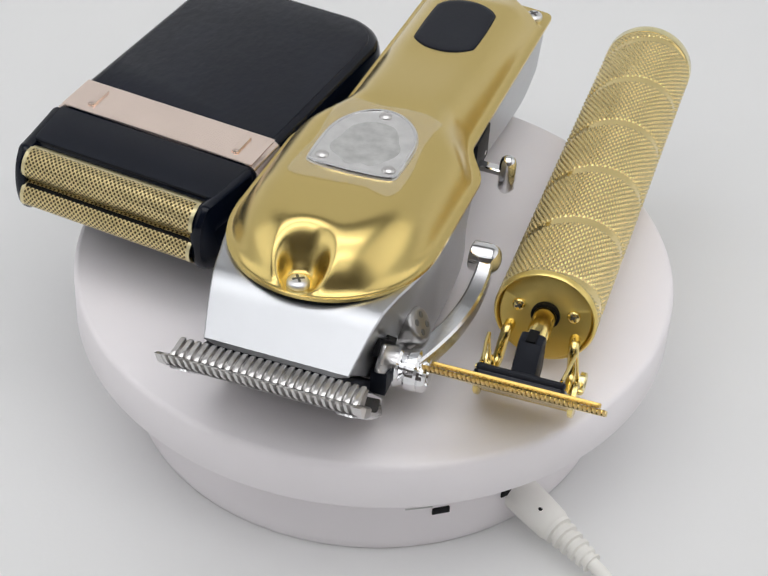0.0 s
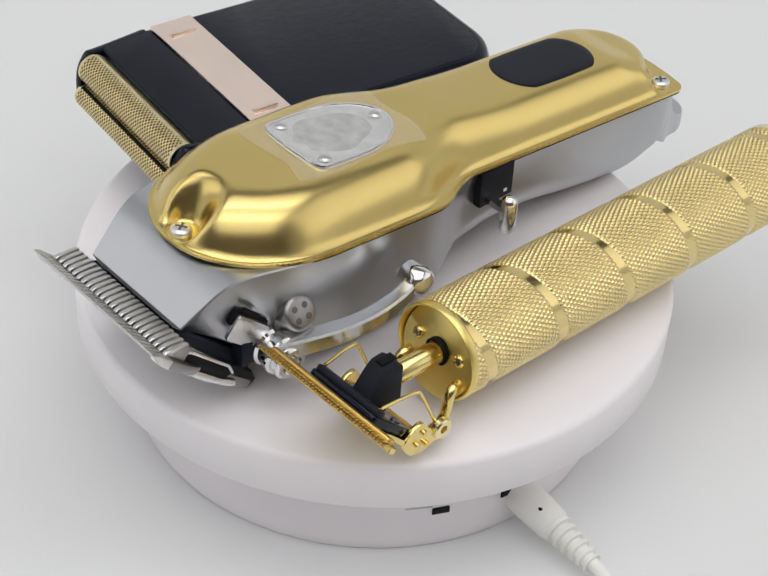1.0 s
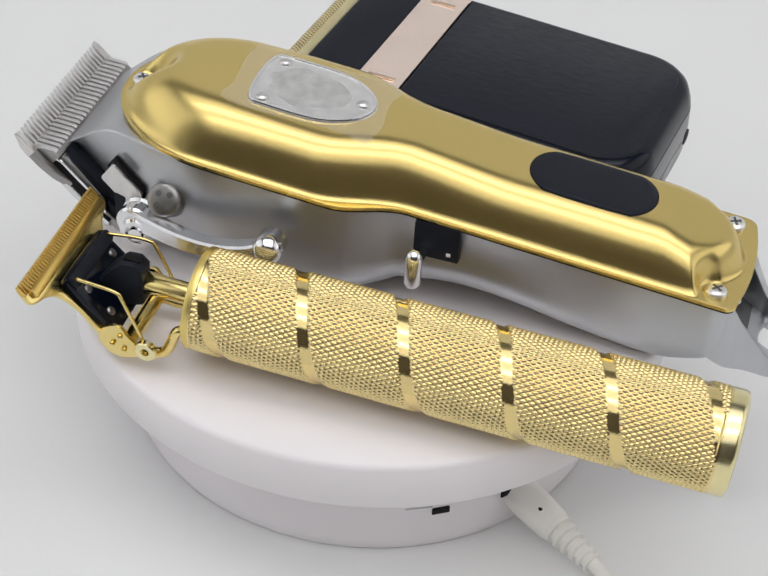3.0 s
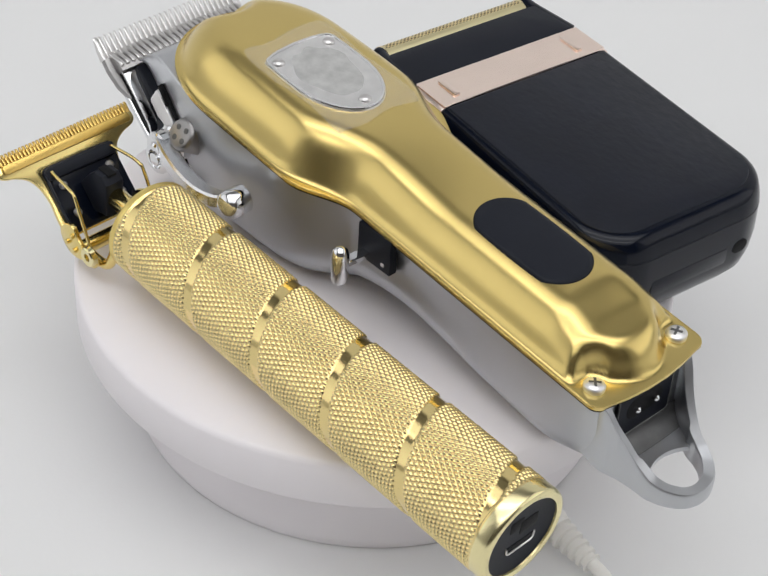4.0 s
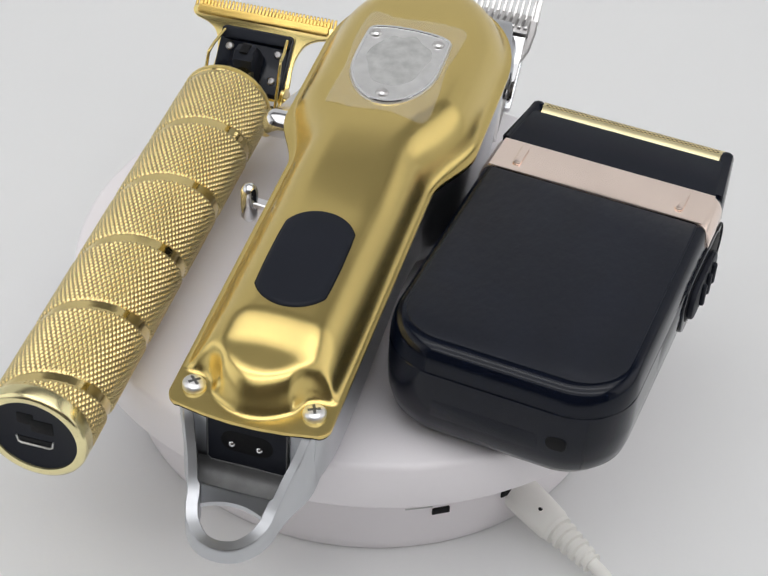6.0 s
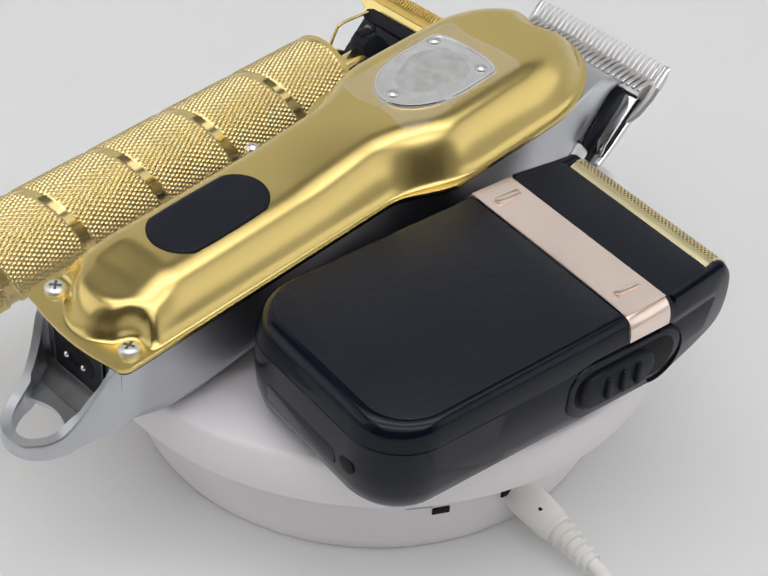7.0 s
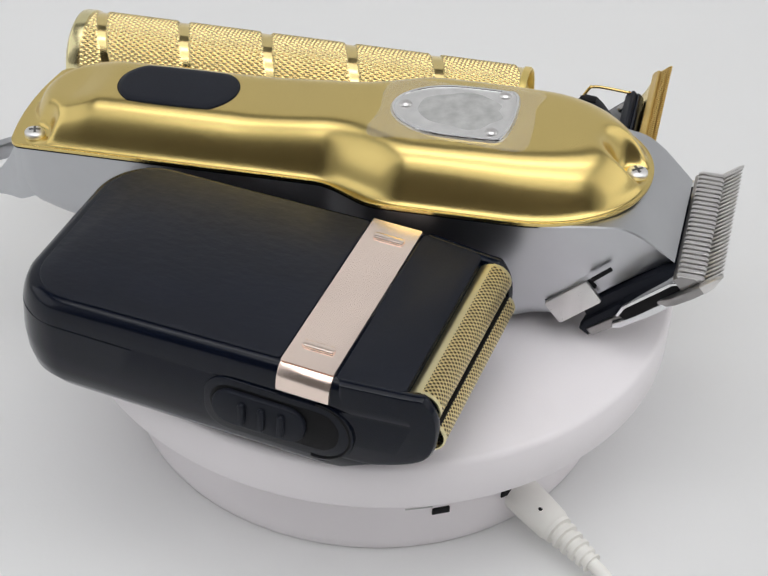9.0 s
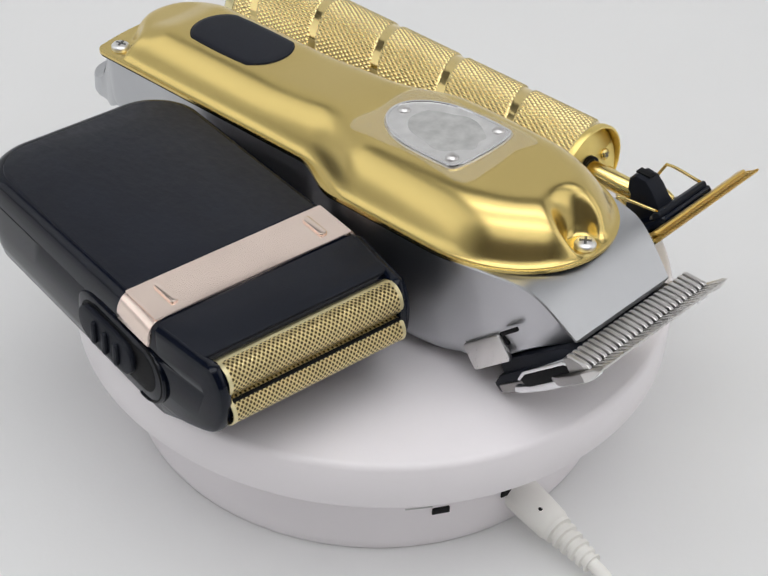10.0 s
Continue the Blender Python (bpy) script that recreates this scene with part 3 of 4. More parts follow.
        part("upper_lip", slab([(8.2, 1.1), (10.2, 2.7), (11.4, 3.0), (24.6, 2.6), (27.4, 1.2), (27.0, 0.6), (24.4, 1.8), (11.2, 2.1)], 18.3 * sx - 2.1, 18.3 * sx + 2.1, 0.25), CHROME, rail)
        foot = slab([(26.0, -1.4), (26.0, 2.2), (36.0, 2.0), (38.6, 0.6), (38.0, -2.0)], 16.4 * sx - 1.6, 16.4 * sx + 1.6, 0.5)
        part("foot", foot, SATIN, clipper, "dark foot of the blade")
        # bent spring plate on the flank
        a, b, c = np.array([19.6, 126.9, 10.7]), np.array([18.7, 135.7, 18.8]), np.array([19.5, 131.2, 5.7])
        if sx < 0:
            a, b, c = np.array([20.4, 133.8, 20.0]), np.array([19.6, 141.4, 26.5]), np.array([20.0, 137.4, 14.8])
        ex, ey = (b - a), (c - a)
        lx, ly = np.linalg.norm(ex), np.linalg.norm(ey)
        ex, ey = ex / lx, ey / ly
        ez = np.cross(ex, ey)
        if ez[0] < 0:
            ez = -ez
        g = Geo().prism(rounded(0, lx, 0, ly, (0.8,) * 4, 3), -0.9, 0.3, 0.25)
        pts = g.v[0]
        pts = a + pts[:, :1] * ex + pts[:, 1:2] * ey + pts[:, 2:] * ez
        pts[:, 0] *= sx
        plate = part("spring_plate", Geo().add(pts, g.f), STEEL, clipper, "pale metal spring plate")
        # dark block behind the plate; the shade there is put into its colour
        g = Geo().prism(rounded(0.2, lx + 0.7, -0.8, ly * 0.5, (0.5,) * 4, 3), -2.2, -0.8, 0.2)
        pts = g.v[0]
        pts = a + pts[:, :1] * ex + pts[:, 1:2] * ey + pts[:, 2:] * ez
        pts[:, 0] *= sx
        part("pocket", Geo().add(pts, g.f), DARK, plate, "dark block for the shade behind the plate")
        # near-black bar that puts the shade of a narrow flank slot into colour
        slot = Geo().box((0, 0, 0), (0.7, 5.5, 1.0), 0.2)
        part("slot", slot, DARK, clipper, m=Matrix.Translation((19.2, 138.9, 21.9) if sx > 0 else (-19.9, 138.6, 26.0)) @ pose(0, 0, 0, 44, 0, 8 * sx))
    # taper lever on the flank towards the trimmer
    lever = part("taper_lever", Geo().lathe([(3.6, 0), (4.6, 0.4), (4.8, 1.0), (4.8, 4.6), (4.2, 5.2), (4.2, 6.2), (4.7, 6.8), (4.7, 8.6), (4.2, 9.2), (2.0, 9.3)], 36, axes((-16.4, 134.0, 14.6), (0, 0, 1), (0, 1, 0), (-1, 0, 0))), CHROME, clipper, "chrome taper lever", 30)
    arm = smooth([(-23.6, 135.0, 16.4), (-25.8, 128.5, 16.2), (-28.2, 120, 16.4), (-29.7, 112, 17.4), (-30.1, 105, 19.2), (-29.8, 100.5, 21.2)], 50)
    part("arm", Geo().bar(arm, np.interp(np.linspace(0, 1, len(arm)), [0, 0.3, 0.8, 1], [4.4, 4.2, 3.8, 3.4]), np.interp(np.linspace(0, 1, len(arm)), [0, 0.4, 1], [5.0, 4.4, 3.2]), 0.5), POLISHED, lever, "curved flat chrome arm", 30)
    part("knob", Geo().lathe([(2.9, -2.6), (3.5, -2.2), (3.6, 0), (3.6, 2.0), (3.1, 3.4), (1.8, 4.3), (0.05, 4.6)], 28, axes((-28.4, 99.0, 21.0), (0, 0, 1), (0, 1, 0), (-1, 0, 0))), CHROME, lever, "rounded chrome knob", 50)
    part("pivot", Geo().lathe([(4.2, 0), (4.2, 1.6), (3.6, 2.2), (2.6, 2.2), (2.4, 1.2), (1.9, 1.2), (1.7, 2.4), (0.05, 2.7)], 30, axes((-25.0, 133.0, 13.2), (0, 0, 1), (0, 1, 0), (-1, 0, 0))), CHROME, lever, "ringed chrome pivot")
    tilt = ((0.55, 0, 0.835), (0, 1, 0), (-0.835, 0, 0.55))
    boss = part("boss", Geo().lathe([(4.2, -6.5), (4.2, -0.5), (3.8, 0.2), (3.0, 0.42), (0.05, 0.5)], 32, axes((-22.9, 127.4, 22.0), *tilt)), COMB, clipper, "round steel boss", 60)
    for u, w in ((1.3, 1.4), (-1.4, 1.3), (1.4, -1.4), (-1.3, -1.5)):
        hole = np.array((-22.9, 127.4, 22.0)) + u * np.array(tilt[0]) + w * np.array(tilt[1]) + 0.4 * np.array(tilt[2])
        # raised disc, dark in colour for the shade of a hollow
        part("dent", Geo().lathe([(0.8, -0.3), (0.75, 0.12), (0.05, 0.16)], 14, axes(tuple(hole), *tilt)), SLOT, boss, "dark disc for the shade in a dent")
    # added black block; the dark of an open gap is put into its colour
    part("lever_gap_shade", Geo().box((-18.4, 138.0, 15.0), (3.6, 6.4, 8.0), 1.2), SATIN, clipper, "black block for the shaded gap beside the lever")
    # side switch
    plate = part("switch_plate", Geo().box((-16.5, 63.0, 24.0), (2.2, 10.6, 9.6), 0.3), SATIN, clipper, "black slide switch plate")
    stem = np.linspace((-16.5, 65.4, 21.2), (-24.6, 66.0, 21.4), 6)
    part("stem", Geo().bar(stem, [2.6] * 6, [1.7] * 6, 0.3), CHROME, plate, "flat chrome stem", 30)
    part("mark", Geo().box((-17.62, 60.0, 21.2), (0.2, 1.0, 0.9), 0.05), WHITE, plate, "tiny white mark")
    part("cap", Geo().lathe([(0.4, -5.4), (1.4, -5.0), (2.0, -4.0), (2.05, 0), (2.05, 3.0), (1.7, 4.2), (0.9, 4.9), (0.05, 5.1)], 22, Matrix.Translation((-24.9, 66.1, 21.2))), CHROME, plate, "upright chrome switch cap", 50)
    return clipper


# ---- the trimmer: y runs along its handle from the tail ----
def build_trimmer():
    trimmer = tagged(new("hair_trimmer"), "gold T-blade hair trimmer with knurled handle lying on the platter", "hair trimmer")
    R, L, PITCH = 11.75, 121.0, 22.7
    ny, na = 480, 600
    s = np.linspace(2.6, L - 1.2, ny)
    a = np.linspace(0, 2 * math.pi, na, endpoint=False)
    S, A = np.meshgrid(s, a, indexing="ij")
    turns = (S - 77.5) / PITCH + (np.degrees(A) - 50) / 360
    off = np.abs(turns - np.round(turns)) * PITCH
    groove = np.clip((off - 1.2) / 0.6, 0, 1)
    groove = groove * groove * (3 - 2 * groove)
    # two crossing sets of V cuts
    k = 60
    p = A * k / (2 * math.pi) + S / 2.1
    q = A * k / (2 * math.pi) - S / 2.1
    tri = lambda t: np.abs((t % 1.0) - 0.5) * 2
    cut = np.minimum(np.clip(tri(p) * 1.7, 0, 1), np.clip(tri(q) * 1.7, 0, 1))
    ends = np.clip((S - 3.9) / 0.3, 0, 1) * np.clip((L - 1.7 - S) / 0.3, 0, 1)
    body = ends * groove
    rad = R - 0.42 + body * (0.03 + 0.43 * cut) + (1 - ends) * 0.32
    P = np.stack([rad * np.cos(A), S, rad * np.sin(A)], 2)
    idx = np.arange(ny * na).reshape(ny, na)
    nxt = np.roll(idx, -1, 1)
    quads = np.stack([idx[:-1], idx[1:], nxt[1:], nxt[:-1]], 2).reshape(-1, 4)
    me = bpy.data.meshes.new("grip")
    me.vertices.add(ny * na)
    me.vertices.foreach_set("co", (P * MM).ravel())
    me.loops.add(len(quads) * 4)
    me.loops.foreach_set("vertex_index", quads.ravel())
    me.polygons.add(len(quads))
    me.polygons.foreach_set("loop_start", np.arange(0, len(quads) * 4, 4))
    me.polygons.foreach_set("use_smooth", np.ones(len(quads), bool))
    me.update(calc_edges=True)
    me.materials.append(KNURL)
    me.materials.append(GROOVE_GOLD)
    me.polygons.foreach_set("material_index", (groove[:-1] < 0.15).astype(np.int32).ravel())
    part("grip", me, KNURL, trimmer, "diamond-knurled gold handle with a spiral groove")
    part("end_ring", Geo().lathe([(9.6, 0.5), (9.7, 0.0), (10.6, -0.35), (11.5, 0.1), (11.75, 0.8), (11.75, 3.4), (11.3, 3.5)], 96, axes((0, 0, 0), (0, 0, 1), (1, 0, 0), (0, 1, 0)), False), RING_GOLD, trimmer, "polished gold end ring", 50)
    cap = part("end_cap", Geo().lathe([(0.02, 0.7), (8.8, 0.7), (9.6, 0.4), (9.7, 1.5)], 64, axes((0, 0, 0), (0, 0, 1), (1, 0, 0), (0, 1, 0)), False), SATIN, trimmer, "black plastic end cap with charging port")
    back = axes((0, 0.7, 0), (-1, 0, 0), (0, 0, 1), (0, -1, 0))
    port = part("port", Geo().prism([(-3.9, -1.3), (-3.5, -2.9), (3.5, -2.9), (3.9, -1.3)], -0.1, 0.12, 0.03, back), DARK, cap)
    part("port_rim", Geo().tube([(4.1, 0.55, -1.2), (3.8, 0.5, -2.8), (3.2, 0.5, -3.2), (-3.2, 0.5, -3.2), (-3.8, 0.5, -2.8), (-4.1, 0.55, -1.2)], 0.22, 8), STEEL, port)
    part("mark", Geo().prism(rounded(-4.4, 0.6, 0.8, 4.4, (0.4,) * 4, 3), -0.1, 0.1, 0.03, back), DARK, cap)
    part("mark", Geo().prism(rounded(-0.2, 3.6, 2.6, 5.8, (0.4,) * 4, 3), -0.1, 0.07, 0.03, back), DARK, cap)
    front = axes((0, 0, 0), (0, 0, 1), (1, 0, 0), (0, 1, 0))
    part("front_ring", Geo().lathe([(11.2, 119.4), (11.7, 119.5), (11.75, 120.7), (11.4, 121.2), (11.1, 121.2), (10.85, 120.7), (10.8, 118.0)], 96, front, False), FACE_GOLD, trimmer, "satin gold front ring", 50)
    plate = Geo().lathe([(10.85, 117.0), (10.75, 119.6), (10.3, 120.2), (0.02, 120.2)], 64, front, False)
    plate.v[0][:, 1] -= 0.2 * plate.v[0][:, 2]
    face = part("face_plate", plate, FACE_GOLD, trimmer, "satin gold face plate", 50)
    # raised dark ring: the shade of the shaft's hole, put into colour
    part("bore", Geo().lathe([(3.3, 119.3), (3.3, 120.75), (2.6, 120.75)], 30, front, False), DARK, face)
    for sx in (-6.3, 6.3):
        screw(face, 0, 0, 0, 1.5, BRIGHT_GOLD, "small gold screw", axes((sx, 119.96, 1.2), (1, 0, 0), (0, 0.196, -0.981), (0, 0.981, 0.196)))
    part("drive_shaft", Geo().lathe([(2.55, 117), (2.55, 134.5), (2.2, 135)], 26, front), BRIGHT_GOLD, trimmer, "round gold drive shaft")

    # T blade on a sloping plane: q runs back from the tips
    d, n = np.array([0, -0.74, -0.673]), np.array([0, -0.673, 0.74])
    tip = np.array([-0.7, 155.3, 7.2])

    def seat(q, k, xx=0.0):
        return tip + d * q + n * k + np.array([xx, 0, 0])

    plane = axes(tuple(tip), (1, 0, 0), tuple(-d), tuple(n))
    half = [(19.6, -2.6), (19.7, -4.4), (18.4, -5.7), (15.2, -6.7), (12.6, -8.4), (11.2, -11.2), (10.6, -15), (10.9, -19.5), (10.6, -23.4), (9.0, -24.6)]
    tee = smooth(np.array(half), 60)
    tee = np.array([(a, b) for a, b in tee] + [(-a, b) for a, b in tee[::-1]])
    lower = part("fixed_blade", Geo().prism(tee, -1.3, 0.0, 0.3, plane), BRIGHT_GOLD, trimmer, "gold T-shaped fixed blade")
    tooth = Geo().prism([(0, -0.5), (0.35, -0.1), (3.2, -0.05), (3.2, -1.2), (1.2, -1.0)], -0.30, 0.30, 0.04, axes((0, 0, 0), tuple(d), tuple(n), (1, 0, 0))).mesh("tooth", BLADE_GOLD)
    for tx in np.linspace(-19.2, 19.2, 40):
        part("tooth", tooth, BLADE_GOLD, lower, m=Matrix.Translation(seat(0, 0, tx)))
    upper = part("cutting_blade", Geo().prism(rounded(-18.2, 18.2, -5.0, -2.6, (0.8,) * 4, 3), 0.1, 1.2, 0.3, plane), BLADE_GOLD, trimmer, "amber gold moving blade")
    tooth = Geo().prism([(1.0, 0.1), (1.2, 0.35), (2.7, 0.6), (2.7, 0.1)], -0.31, 0.31, 0.04, axes((0, 0, 0), tuple(d), tuple(n), (1, 0, 0))).mesh("tooth", BLADE_GOLD)
    for tx in np.linspace(-17.7, 17.7, 38):
        part("tooth", tooth, BLADE_GOLD, upper, m=Matrix.Translation(seat(0, 0, tx)))
    part("blade_holder", Geo().prism(rounded(-9.9, 9.9, -24.2, -7.0, (1.2,) * 4, 3), 0.1, 2.2, 0.4, plane), BLACK, trimmer, "black plastic blade holder")
    for bx, bq in ((-6.6, -19.8), (6.4, -19.8), (-6.8, -12.6), (6.6, -12.6)):
        part("stud", Geo().lathe([(1.1, 2.0), (1.1, 2.5), (0.8, 2.8), (0.05, 2.85)], 16, plane @ Matrix.Translation((bx, bq, 0))), COMB, trimmer, "grey metal stud")
    ridge = Geo().prism(rounded(-9.6, 9.6, -10.6, -7.6, (0.8,) * 4, 3), 2.1, 3.6, 0.4, plane)
    part("holder_ridge", ridge, SATIN, trimmer)
    fork = [(144.5, -1.0), (140.5, 4.2), (138.6, 6.0), (135.5, 6.3), (133.6, 4.6), (133.4, -4.5), (139, -6.0)]
    part("drive_fork", Geo().prism(fork, -2.7, 2.7, 0.7, axes((-0.4, 0, 0), (0, 1, 0), (0, 0, 1), (1, 0, 0))), SATIN, trimmer, "black plastic drive fork", 30)
    # dark box on the fork, coloured as the shade in its groove
    part("fork_groove", Geo().box((-0.4, 136.6, 6.3), (2.2, 4.2, 0.5), 0.1), DARK, trimmer)
    for sx in (-1, 1):
        wire = smooth([seat(8.8, 3.9, 8.6 * sx), seat(9.4, 4.3, 8.7 * sx), (9.4 * sx - 0.5, 139.8, 4.2), (9.6 * sx - 0.5, 136.6, 3.9), (9.8 * sx - 0.5, 135.2, 2.4), (10.0 * sx - 0.5, 129.4, -9.0)], 30)
        part("spring_wire", Geo().tube(wire, 0.42, 8), BRIGHT_GOLD, trimmer, "thin gold spring wire", 60)
        turn = [(10.2 * sx - 0.5 + 0.35 * sx * (i / 14 - 1), 129.0 + 1.9 * math.cos(i * math.pi / 7), -10.4 + 1.9 * math.sin(i * math.pi / 7)) for i in range(36)]
        part("spring_coil", Geo().tube(turn, 0.42, 8), BRIGHT_GOLD, trimmer, "gold spring coil", 60)
        prong = smooth([(7.4 * sx, 118.6, -3.6), (7.5 * sx, 120.8, -4.0), (7.8 * sx, 123.2, -4.8), (8.2 * sx, 124.3, -8.0), (8.5 * sx, 125.6, -10.8), (8.8 * sx, 128.6, -11.8), (9.0 * sx, 133.5, -11.6)], 40)
        part("prong", Geo().tube(prong, 1.25, 14), BRIGHT_GOLD, trimmer, "bent gold prong", 60)
        shape = np.array([(130.8, -11.6), (134.0, -12.9), (137.6, -12.4), (140.2, -9.2), (139.0, -5.8), (135.6, -4.2), (133.4, -6.6), (131.4, -8.6), (130.8, -11.6)])
        lug = Geo().prism(smooth(shape, 48)[:-1], -0.6, 0.6, 0.25, axes((10.6 * sx - 0.6, 0, 0), (0, 1, 0), (0, 0, 1), (1, 0, 0)))
        lug = part("lug", lug, BRIGHT_GOLD, trimmer, "polished gold side lug")
        for ly, lz in ((135.0, -6.8), (136.8, -9.4), (134.0, -10.4)):
            part("pin", Geo().lathe([(0.7, 0), (0.65, 0.9), (0.3, 1.1), (0.03, 1.12)], 12, axes((11.1 * sx - 0.6, ly, lz), (0, 0, 1), (0, 1, 0), (sx, 0, 0))), BRIGHT_GOLD, lug)
        ring = Geo().lathe([(1.0, 0.2), (1.0, 1.4), (2.2, 1.5), (2.5, 1.2), (2.5, 0.0)], 24, axes((10.4 * sx - 0.5, 129.0, -9.2), (0, 0, 1), (0, 1, 0), (sx, 0, 0)), False)
        part("spring_boss", ring, RING_GOLD, trimmer, "pale gold spring boss", 40)
    part("cross_bar", Geo().tube([(-10.5, 134.4, -11.2), (9.5, 134.4, -11.2)], 1.9, 16), BRIGHT_GOLD, trimmer, "round gold cross bar", 50)
    return trimmer


# ---- the shaver: y runs towards its foils, x = 0 is its outer flank ----
def split_prism(outline, z0, z1, bevel):
    """A flat plate whose long sides have many points, so that it can bend."""
    o = np.asarray(outline, float)
    n = np.roll(o, -1, 0)
    o = np.concatenate([np.linspace(a, b, max(2, int(np.hypot(*(b - a)) / 3) + 2))[:-1] for a, b in zip(o, n)])
    return Geo().prism(o, z0, z1, bevel)


def build_shaver():
    shaver = tagged(new("foil_shaver"), "black pocket foil shaver with rose gold band lying on the platter", "foil shaver")
    X0, X1, Y0 = -55.3, -0.1, -70.8
    levels = [(0.7, 9.0, -6), (1.6, 6.0, -1), (3.4, 3.4, 3), (6.6, 1.2, 9.0), (10, 0.4, 16.0), (15, 0.0, 21.0), (22.5, 0.0, 23.3), (22.75, 0.13, 23.3), (23.0, 0.13, 23.3), (23.25, 0.0, 23.3),
              (25.0, 0.05, 22.6), (27.0, 0.3, 21.6), (28.5, 0.6, 20.8), (29.4, 1.15, 20.2), (30.0, 1.9, 19.6), (30.25, 2.6, 19.2)]

    def shell(g):
        """The upper half of the case falls away towards the tail."""
        for p in g.v:
            f, k = np.clip((p[:, 2] - 20.3) / 10, 0, 1), np.clip((-6 - p[:, 1]) / 64, 0, 1)
            p[:, 2] -= 2.0 * k * f
            p[:, 1] += 1.3 * k * f
        return g

    def taper(g):
        """The head narrows towards the foils."""
        for p in g.v:
            f = 2.4 * np.clip((p[:, 1] - 7) / 20, 0, 1.1)
            p[:, 0] -= f * np.clip((p[:, 0] - (X0 + X1) / 2) / 27.6, -1, 1)
        return g

    rows = []
    for z, i, yf in levels:
        q = rounded(X0 + i, X1 - i, Y0 + i, yf, (13.5 - 0.6 * i, 13.5 - 0.6 * i, 0.7, 0.7), 24)
        q = np.vstack([q[:49], np.linspace(q[49], q[50], 26), q[51:99], np.linspace(q[99], q[0], 26)[:-1]])
        rows.append(np.c_[q, np.full(len(q), z)])
    part("body", taper(shell(Geo().grid(rows, True, True))), BLACK, shaver, "gloss black rounded case with a fine seam", 30)
    panel = rounded(X0 + 2.8, X1 - 2.8, Y0 + 3.4, -6.3, (10.5, 10.5, 0.8, 0.8), 24)
    part("grip_panel", shell(split_prism(panel, 29.7, 30.55, 0.3)), LEATHER, shaver, "grained black top panel")
    panel = rounded(X0 + 2.0, X1 - 2.0, 6.1, 20.6, (0.8, 0.8, 1.5, 1.5), 4)
    part("head_panel", taper(split_prism(panel, 29.5, 30.42, 0.5)), SATIN, shaver, "plain satin black head panel")
    cheek = np.array([(7.2, 9.6), (14, 9.4), (18, 10.2), (23.5, 12.2), (26.6, 14.6), (28.0, 18.5), (28.2, 22.8), (27.4, 26.8), (25.6, 29.6), (24.4, 30.5), (22.4, 30.4), (19.0, 30.3), (7.2, 30.3)])
    cheek = np.vstack([smooth(cheek[:-1], 60), cheek[-1:]])
    for x0, x1 in ((X0 + 0.05, X0 + 3.6), (X1 - 3.6, X1 - 0.05)):
        g = Geo().prism(cheek, x0, x1, 1.3, ALONG_X)
        part("cheek", taper(g), BLACK, shaver, "black head cheek", 30)
    lip = np.array([(16, 9.4), (20, 11.2), (23.2, 12.8), (24.0, 13.8), (21, 15.6), (16, 15)])
    part("chin", taper(Geo().prism(lip, X0 + 1.5, X1 - 1.5, 0.5, ALONG_X)), BLACK, shaver, "black chin below the foils", 30)
    part("head_core", Geo().box((-27.8, 20.5, 21.5), (46.5, 6.0, 14.0), 0.4), DARK, shaver)
    for cy, cz, r in ((23.9, 26.1, 4.0), (25.9, 19.2, 3.5)):
        ang = np.radians(np.linspace(-95, 96, 36))
        xs = np.linspace(X0 + 5.2, X1 - 5.2, 30)
        rows = [[(x, cy + r * math.cos(t), cz + r * math.sin(t)) for t in ang] for x in xs]
        g = Geo().grid(rows)
        me = g.mesh("foil", FOIL, 60, False)
        uv = me.uv_layers.new(name="UVMap")
        co = np.array([v.co for v in me.vertices])
        tt = np.arctan2(co[:, 2] - cz * MM, co[:, 1] - cy * MM)
        tt = np.where(tt < -2.0, tt + 2 * math.pi, tt)
        for loop in me.loops:
            uv.data[loop.index].uv = (co[loop.vertex_index, 0], tt[loop.vertex_index] * r * MM)
        foil = part("foil", me, FOIL, shaver, "perforated gold shaving foil")
        back = np.radians(np.linspace(96, 150, 12))
        part("hem", Geo().grid([[(x, cy + r * math.cos(t), cz + r * math.sin(t)) for t in back] for x in xs]), FOIL_PLAIN, foil, "plain pale gold hem", 60)
        for x0, x1 in ((xs[0] - 0.3, xs[0] + 0.6), (xs[-1] - 0.6, xs[-1] + 0.3)):
            part("end_band", Geo().grid([[(x, cy + q * math.cos(t), cz + q * math.sin(t)) for t in ang] for x, q in ((x0, r - 0.3), (x0, r + 0.05), (x1, r + 0.05), (x1, r - 0.3))]), FOIL_PLAIN, foil)
    # dark bar between the foils; the gap's shade is put into its colour
    part("foil_gap_shade", Geo().box((-28.4, 26.6, 21.9), (45.0, 2.6, 1.2), 0.3), DARK, shaver)
    # band wrapped over the case
    right = [(0.3, 24.6), (0.3, 26.6), (-0.15, 28.3), (-1.2, 29.8), (-3.2, 30.65), (-6, 30.85)]
    left = [(X0 + X1 - a, b) for a, b in right]
    line = smooth(np.array(right + left[::-1]), 90)
    rows = []
    for yv, drop in ((-6.0, 0.6), (-5.9, 0.08), (-5.6, 0.0), (5.4, 0.0), (5.7, 0.08), (5.8, 0.6)):
        c = np.array([-27.8, 20.0])
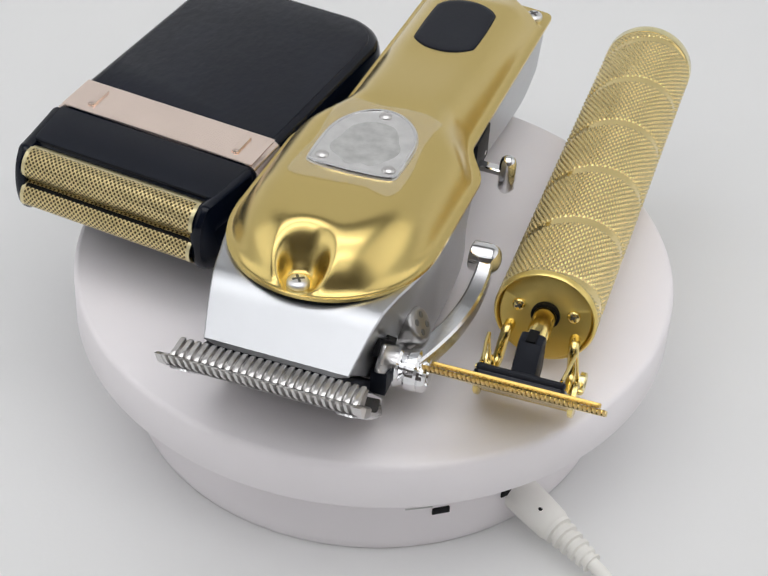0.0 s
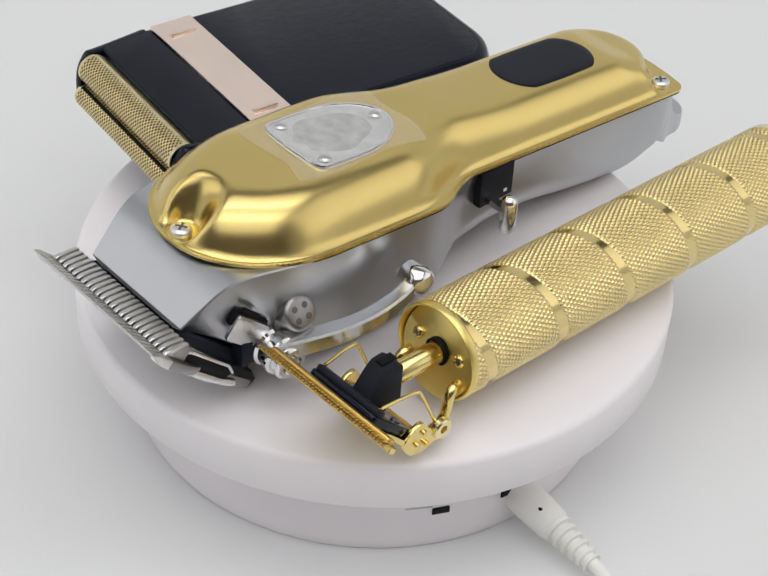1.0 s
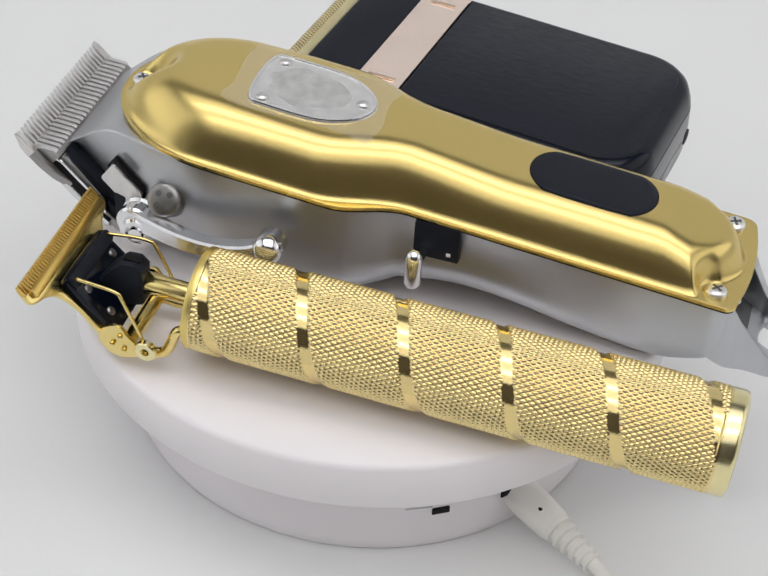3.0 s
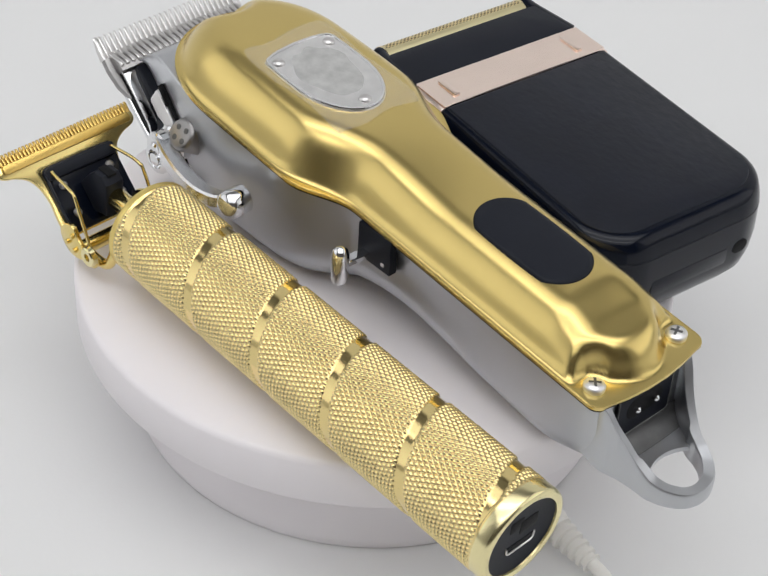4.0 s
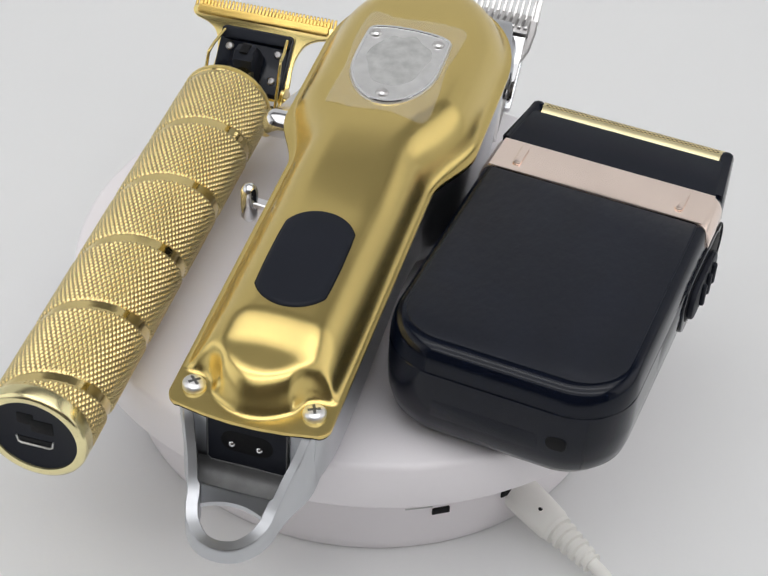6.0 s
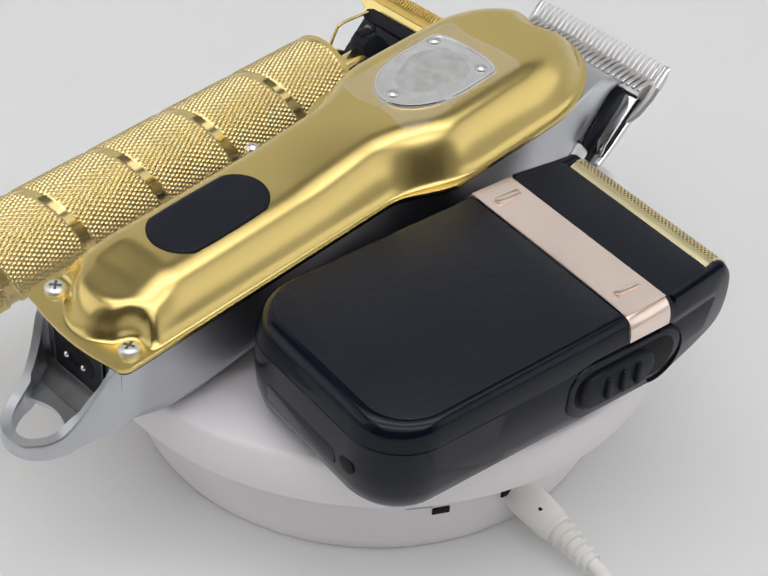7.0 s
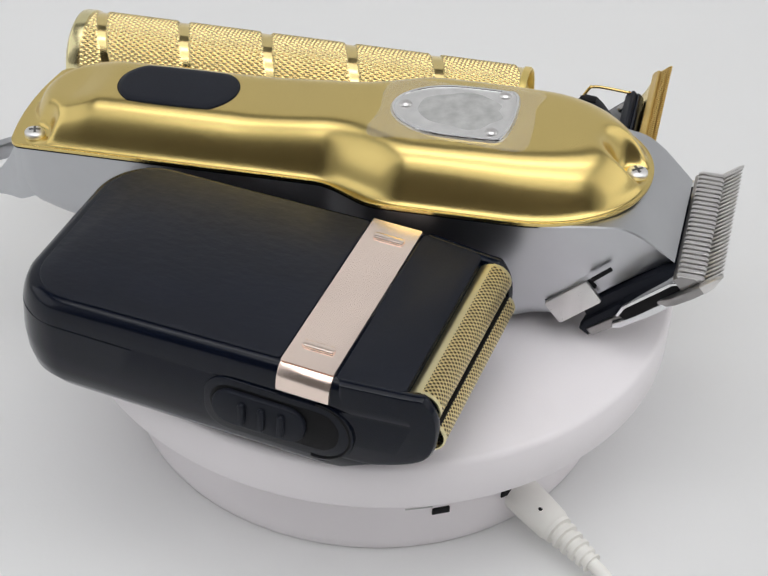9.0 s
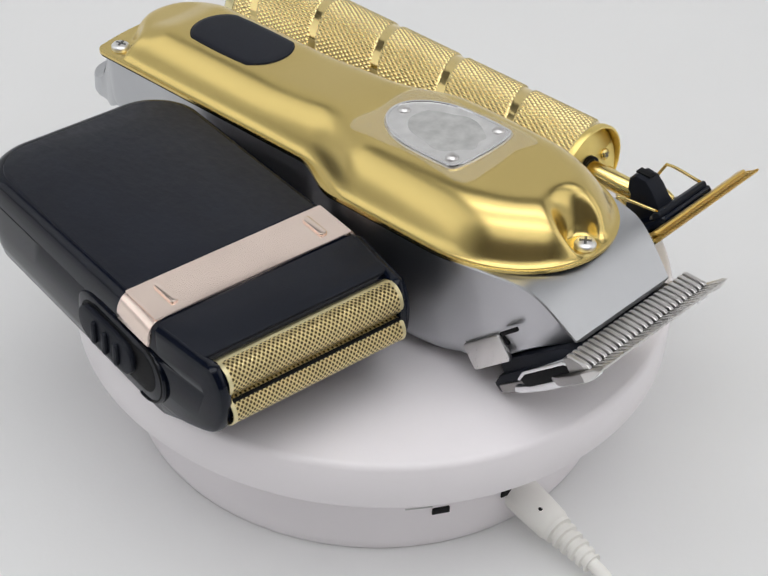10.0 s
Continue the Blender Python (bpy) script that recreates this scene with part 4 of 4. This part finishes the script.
        off = (line - c) / np.linalg.norm(line - c, axis=1)[:, None]
        rows.append(np.c_[(line - off * drop)[:, 0], np.full(len(line), yv), (line - off * drop)[:, 1]])
    band = part("band", Geo().grid(rows), ROSE, shaver, "satin rose gold metal band", 50)
    for bx in (-8.4, -47.6):
        part("tab", Geo().prism(rounded(bx - 1.0, bx + 1.0, -3.7, 3.5, (0.6,) * 4, 3), 30.7, 31.5, 0.35), ROSE, band)
    # slide switch on the outer flank
    flank = axes((X1, 0, 0), (0, 1, 0), (0, 0, 1), (1, 0, 0))
    bezel = part("switch_bezel", Geo().prism(rounded(-22.2, 11.6, 9.0, 23.4, (5.5, 7.0, 7.0, 5.5), 8), -1.2, 0.5, 0.45, flank), BLACK, shaver, "black switch surround", 30)
    # dark pill under the slider, coloured as the shade of its track
    part("recess_shade", Geo().prism(rounded(-20.6, 8.4, 11.4, 21.8, (4.9,) * 4, 8), 0.2, 0.62, 0.1, flank), DARK, bezel)
    slider = part("slider", Geo().prism(rounded(-19.8, 1.4, 12.2, 21.2, (4.3,) * 4, 8), 0.4, 2.1, 0.6, flank), SATIN, bezel, "satin black ribbed slider", 30)
    for ry in (-12.6, -8.2, -3.8):
        part("rib", Geo().prism(rounded(ry - 0.8, ry + 0.8, 13.6, 19.6, (0.75,) * 4, 4), 1.9, 3.1, 0.5, flank), SATIN, slider)
    # raised dark line that puts the shade of a curved groove into colour
    arc = [(X1 + 0.45, 3.6 + 7.2 * math.cos(t), 16.4 + 7.2 * math.sin(t)) for t in np.radians(np.linspace(-100, 95, 24))]
    part("arc_groove_shade", Geo().tube(arc, 0.28, 8), DARK, bezel)
    # tail end: charging port and finger notch
    tail = axes((0, Y0 + 0.1, 0), (1, 0, 0), (0, 0, 1), (0, -1, 0))
    part("charging_port", Geo().prism(rounded(-15.2, -10.6, 12.6, 16.2, (1.7,) * 4, 6), -0.8, 0.15, 0.06, tail), DARK, shaver, "dark charging port")
    part("grip_recess", Geo().prism(rounded(-41.0, -17.0, 11.0, 15.5, (0.8,) * 4, 4), -0.8, 0.12, 0.05, tail), BLACK, shaver)
    return shaver


build_room()
turntable, platter = build_turntable()
build_cable()
clipper = build_clipper()
trimmer = build_trimmer()
shaver = build_shaver()

# poses on the platter at the start, in millimetres and degrees
HOMES = (
    (clipper, (26.171, 78.416, 40.31), (0.0, 0.0, 162.851)),
    (trimmer, (71.75, 76.9, 51.2), (2.75, 0.0, 163.95)),
    (shaver, (-76.39, 18.75, 40.31), (0.0, 0.0, 156.3)),
)
TURN = ((0.0, 0.0), (0.5, -14.74), (1.0, -29.42), (1.5, -44.3), (2.0, -59.09), (2.5, -73.87), (2.7, -79.7), (3.25, -96.3), (3.8, -113.0), (4.0, -119.0),
        (4.5, -133.75), (5.0, -148.33), (5.5, -162.9), (6.0, -177.55), (6.2, -183.5), (6.75, -199.7), (7.3, -215.9), (7.5, -221.85), (8.0, -236.54),
        (8.5, -251.2), (9.0, -265.8), (9.5, -280.58), (10.0, -295.45))


def motions():
    times = [i * 0.25 for i in range(41)]
    angle = lambda t: float(np.interp(t, [r[0] for r in TURN], [r[1] for r in TURN]))
    spin = [(t, pose(0, 0, 0, 0, 0, angle(t))) for t in times]
    walk(platter, spin)
    for thing, (x, y, z), (rx, ry, rz) in HOMES:
        walk(thing, [(t, m @ pose(x * MM, y * MM, z * MM, rx, ry, rz)) for t, m in spin])


motions()
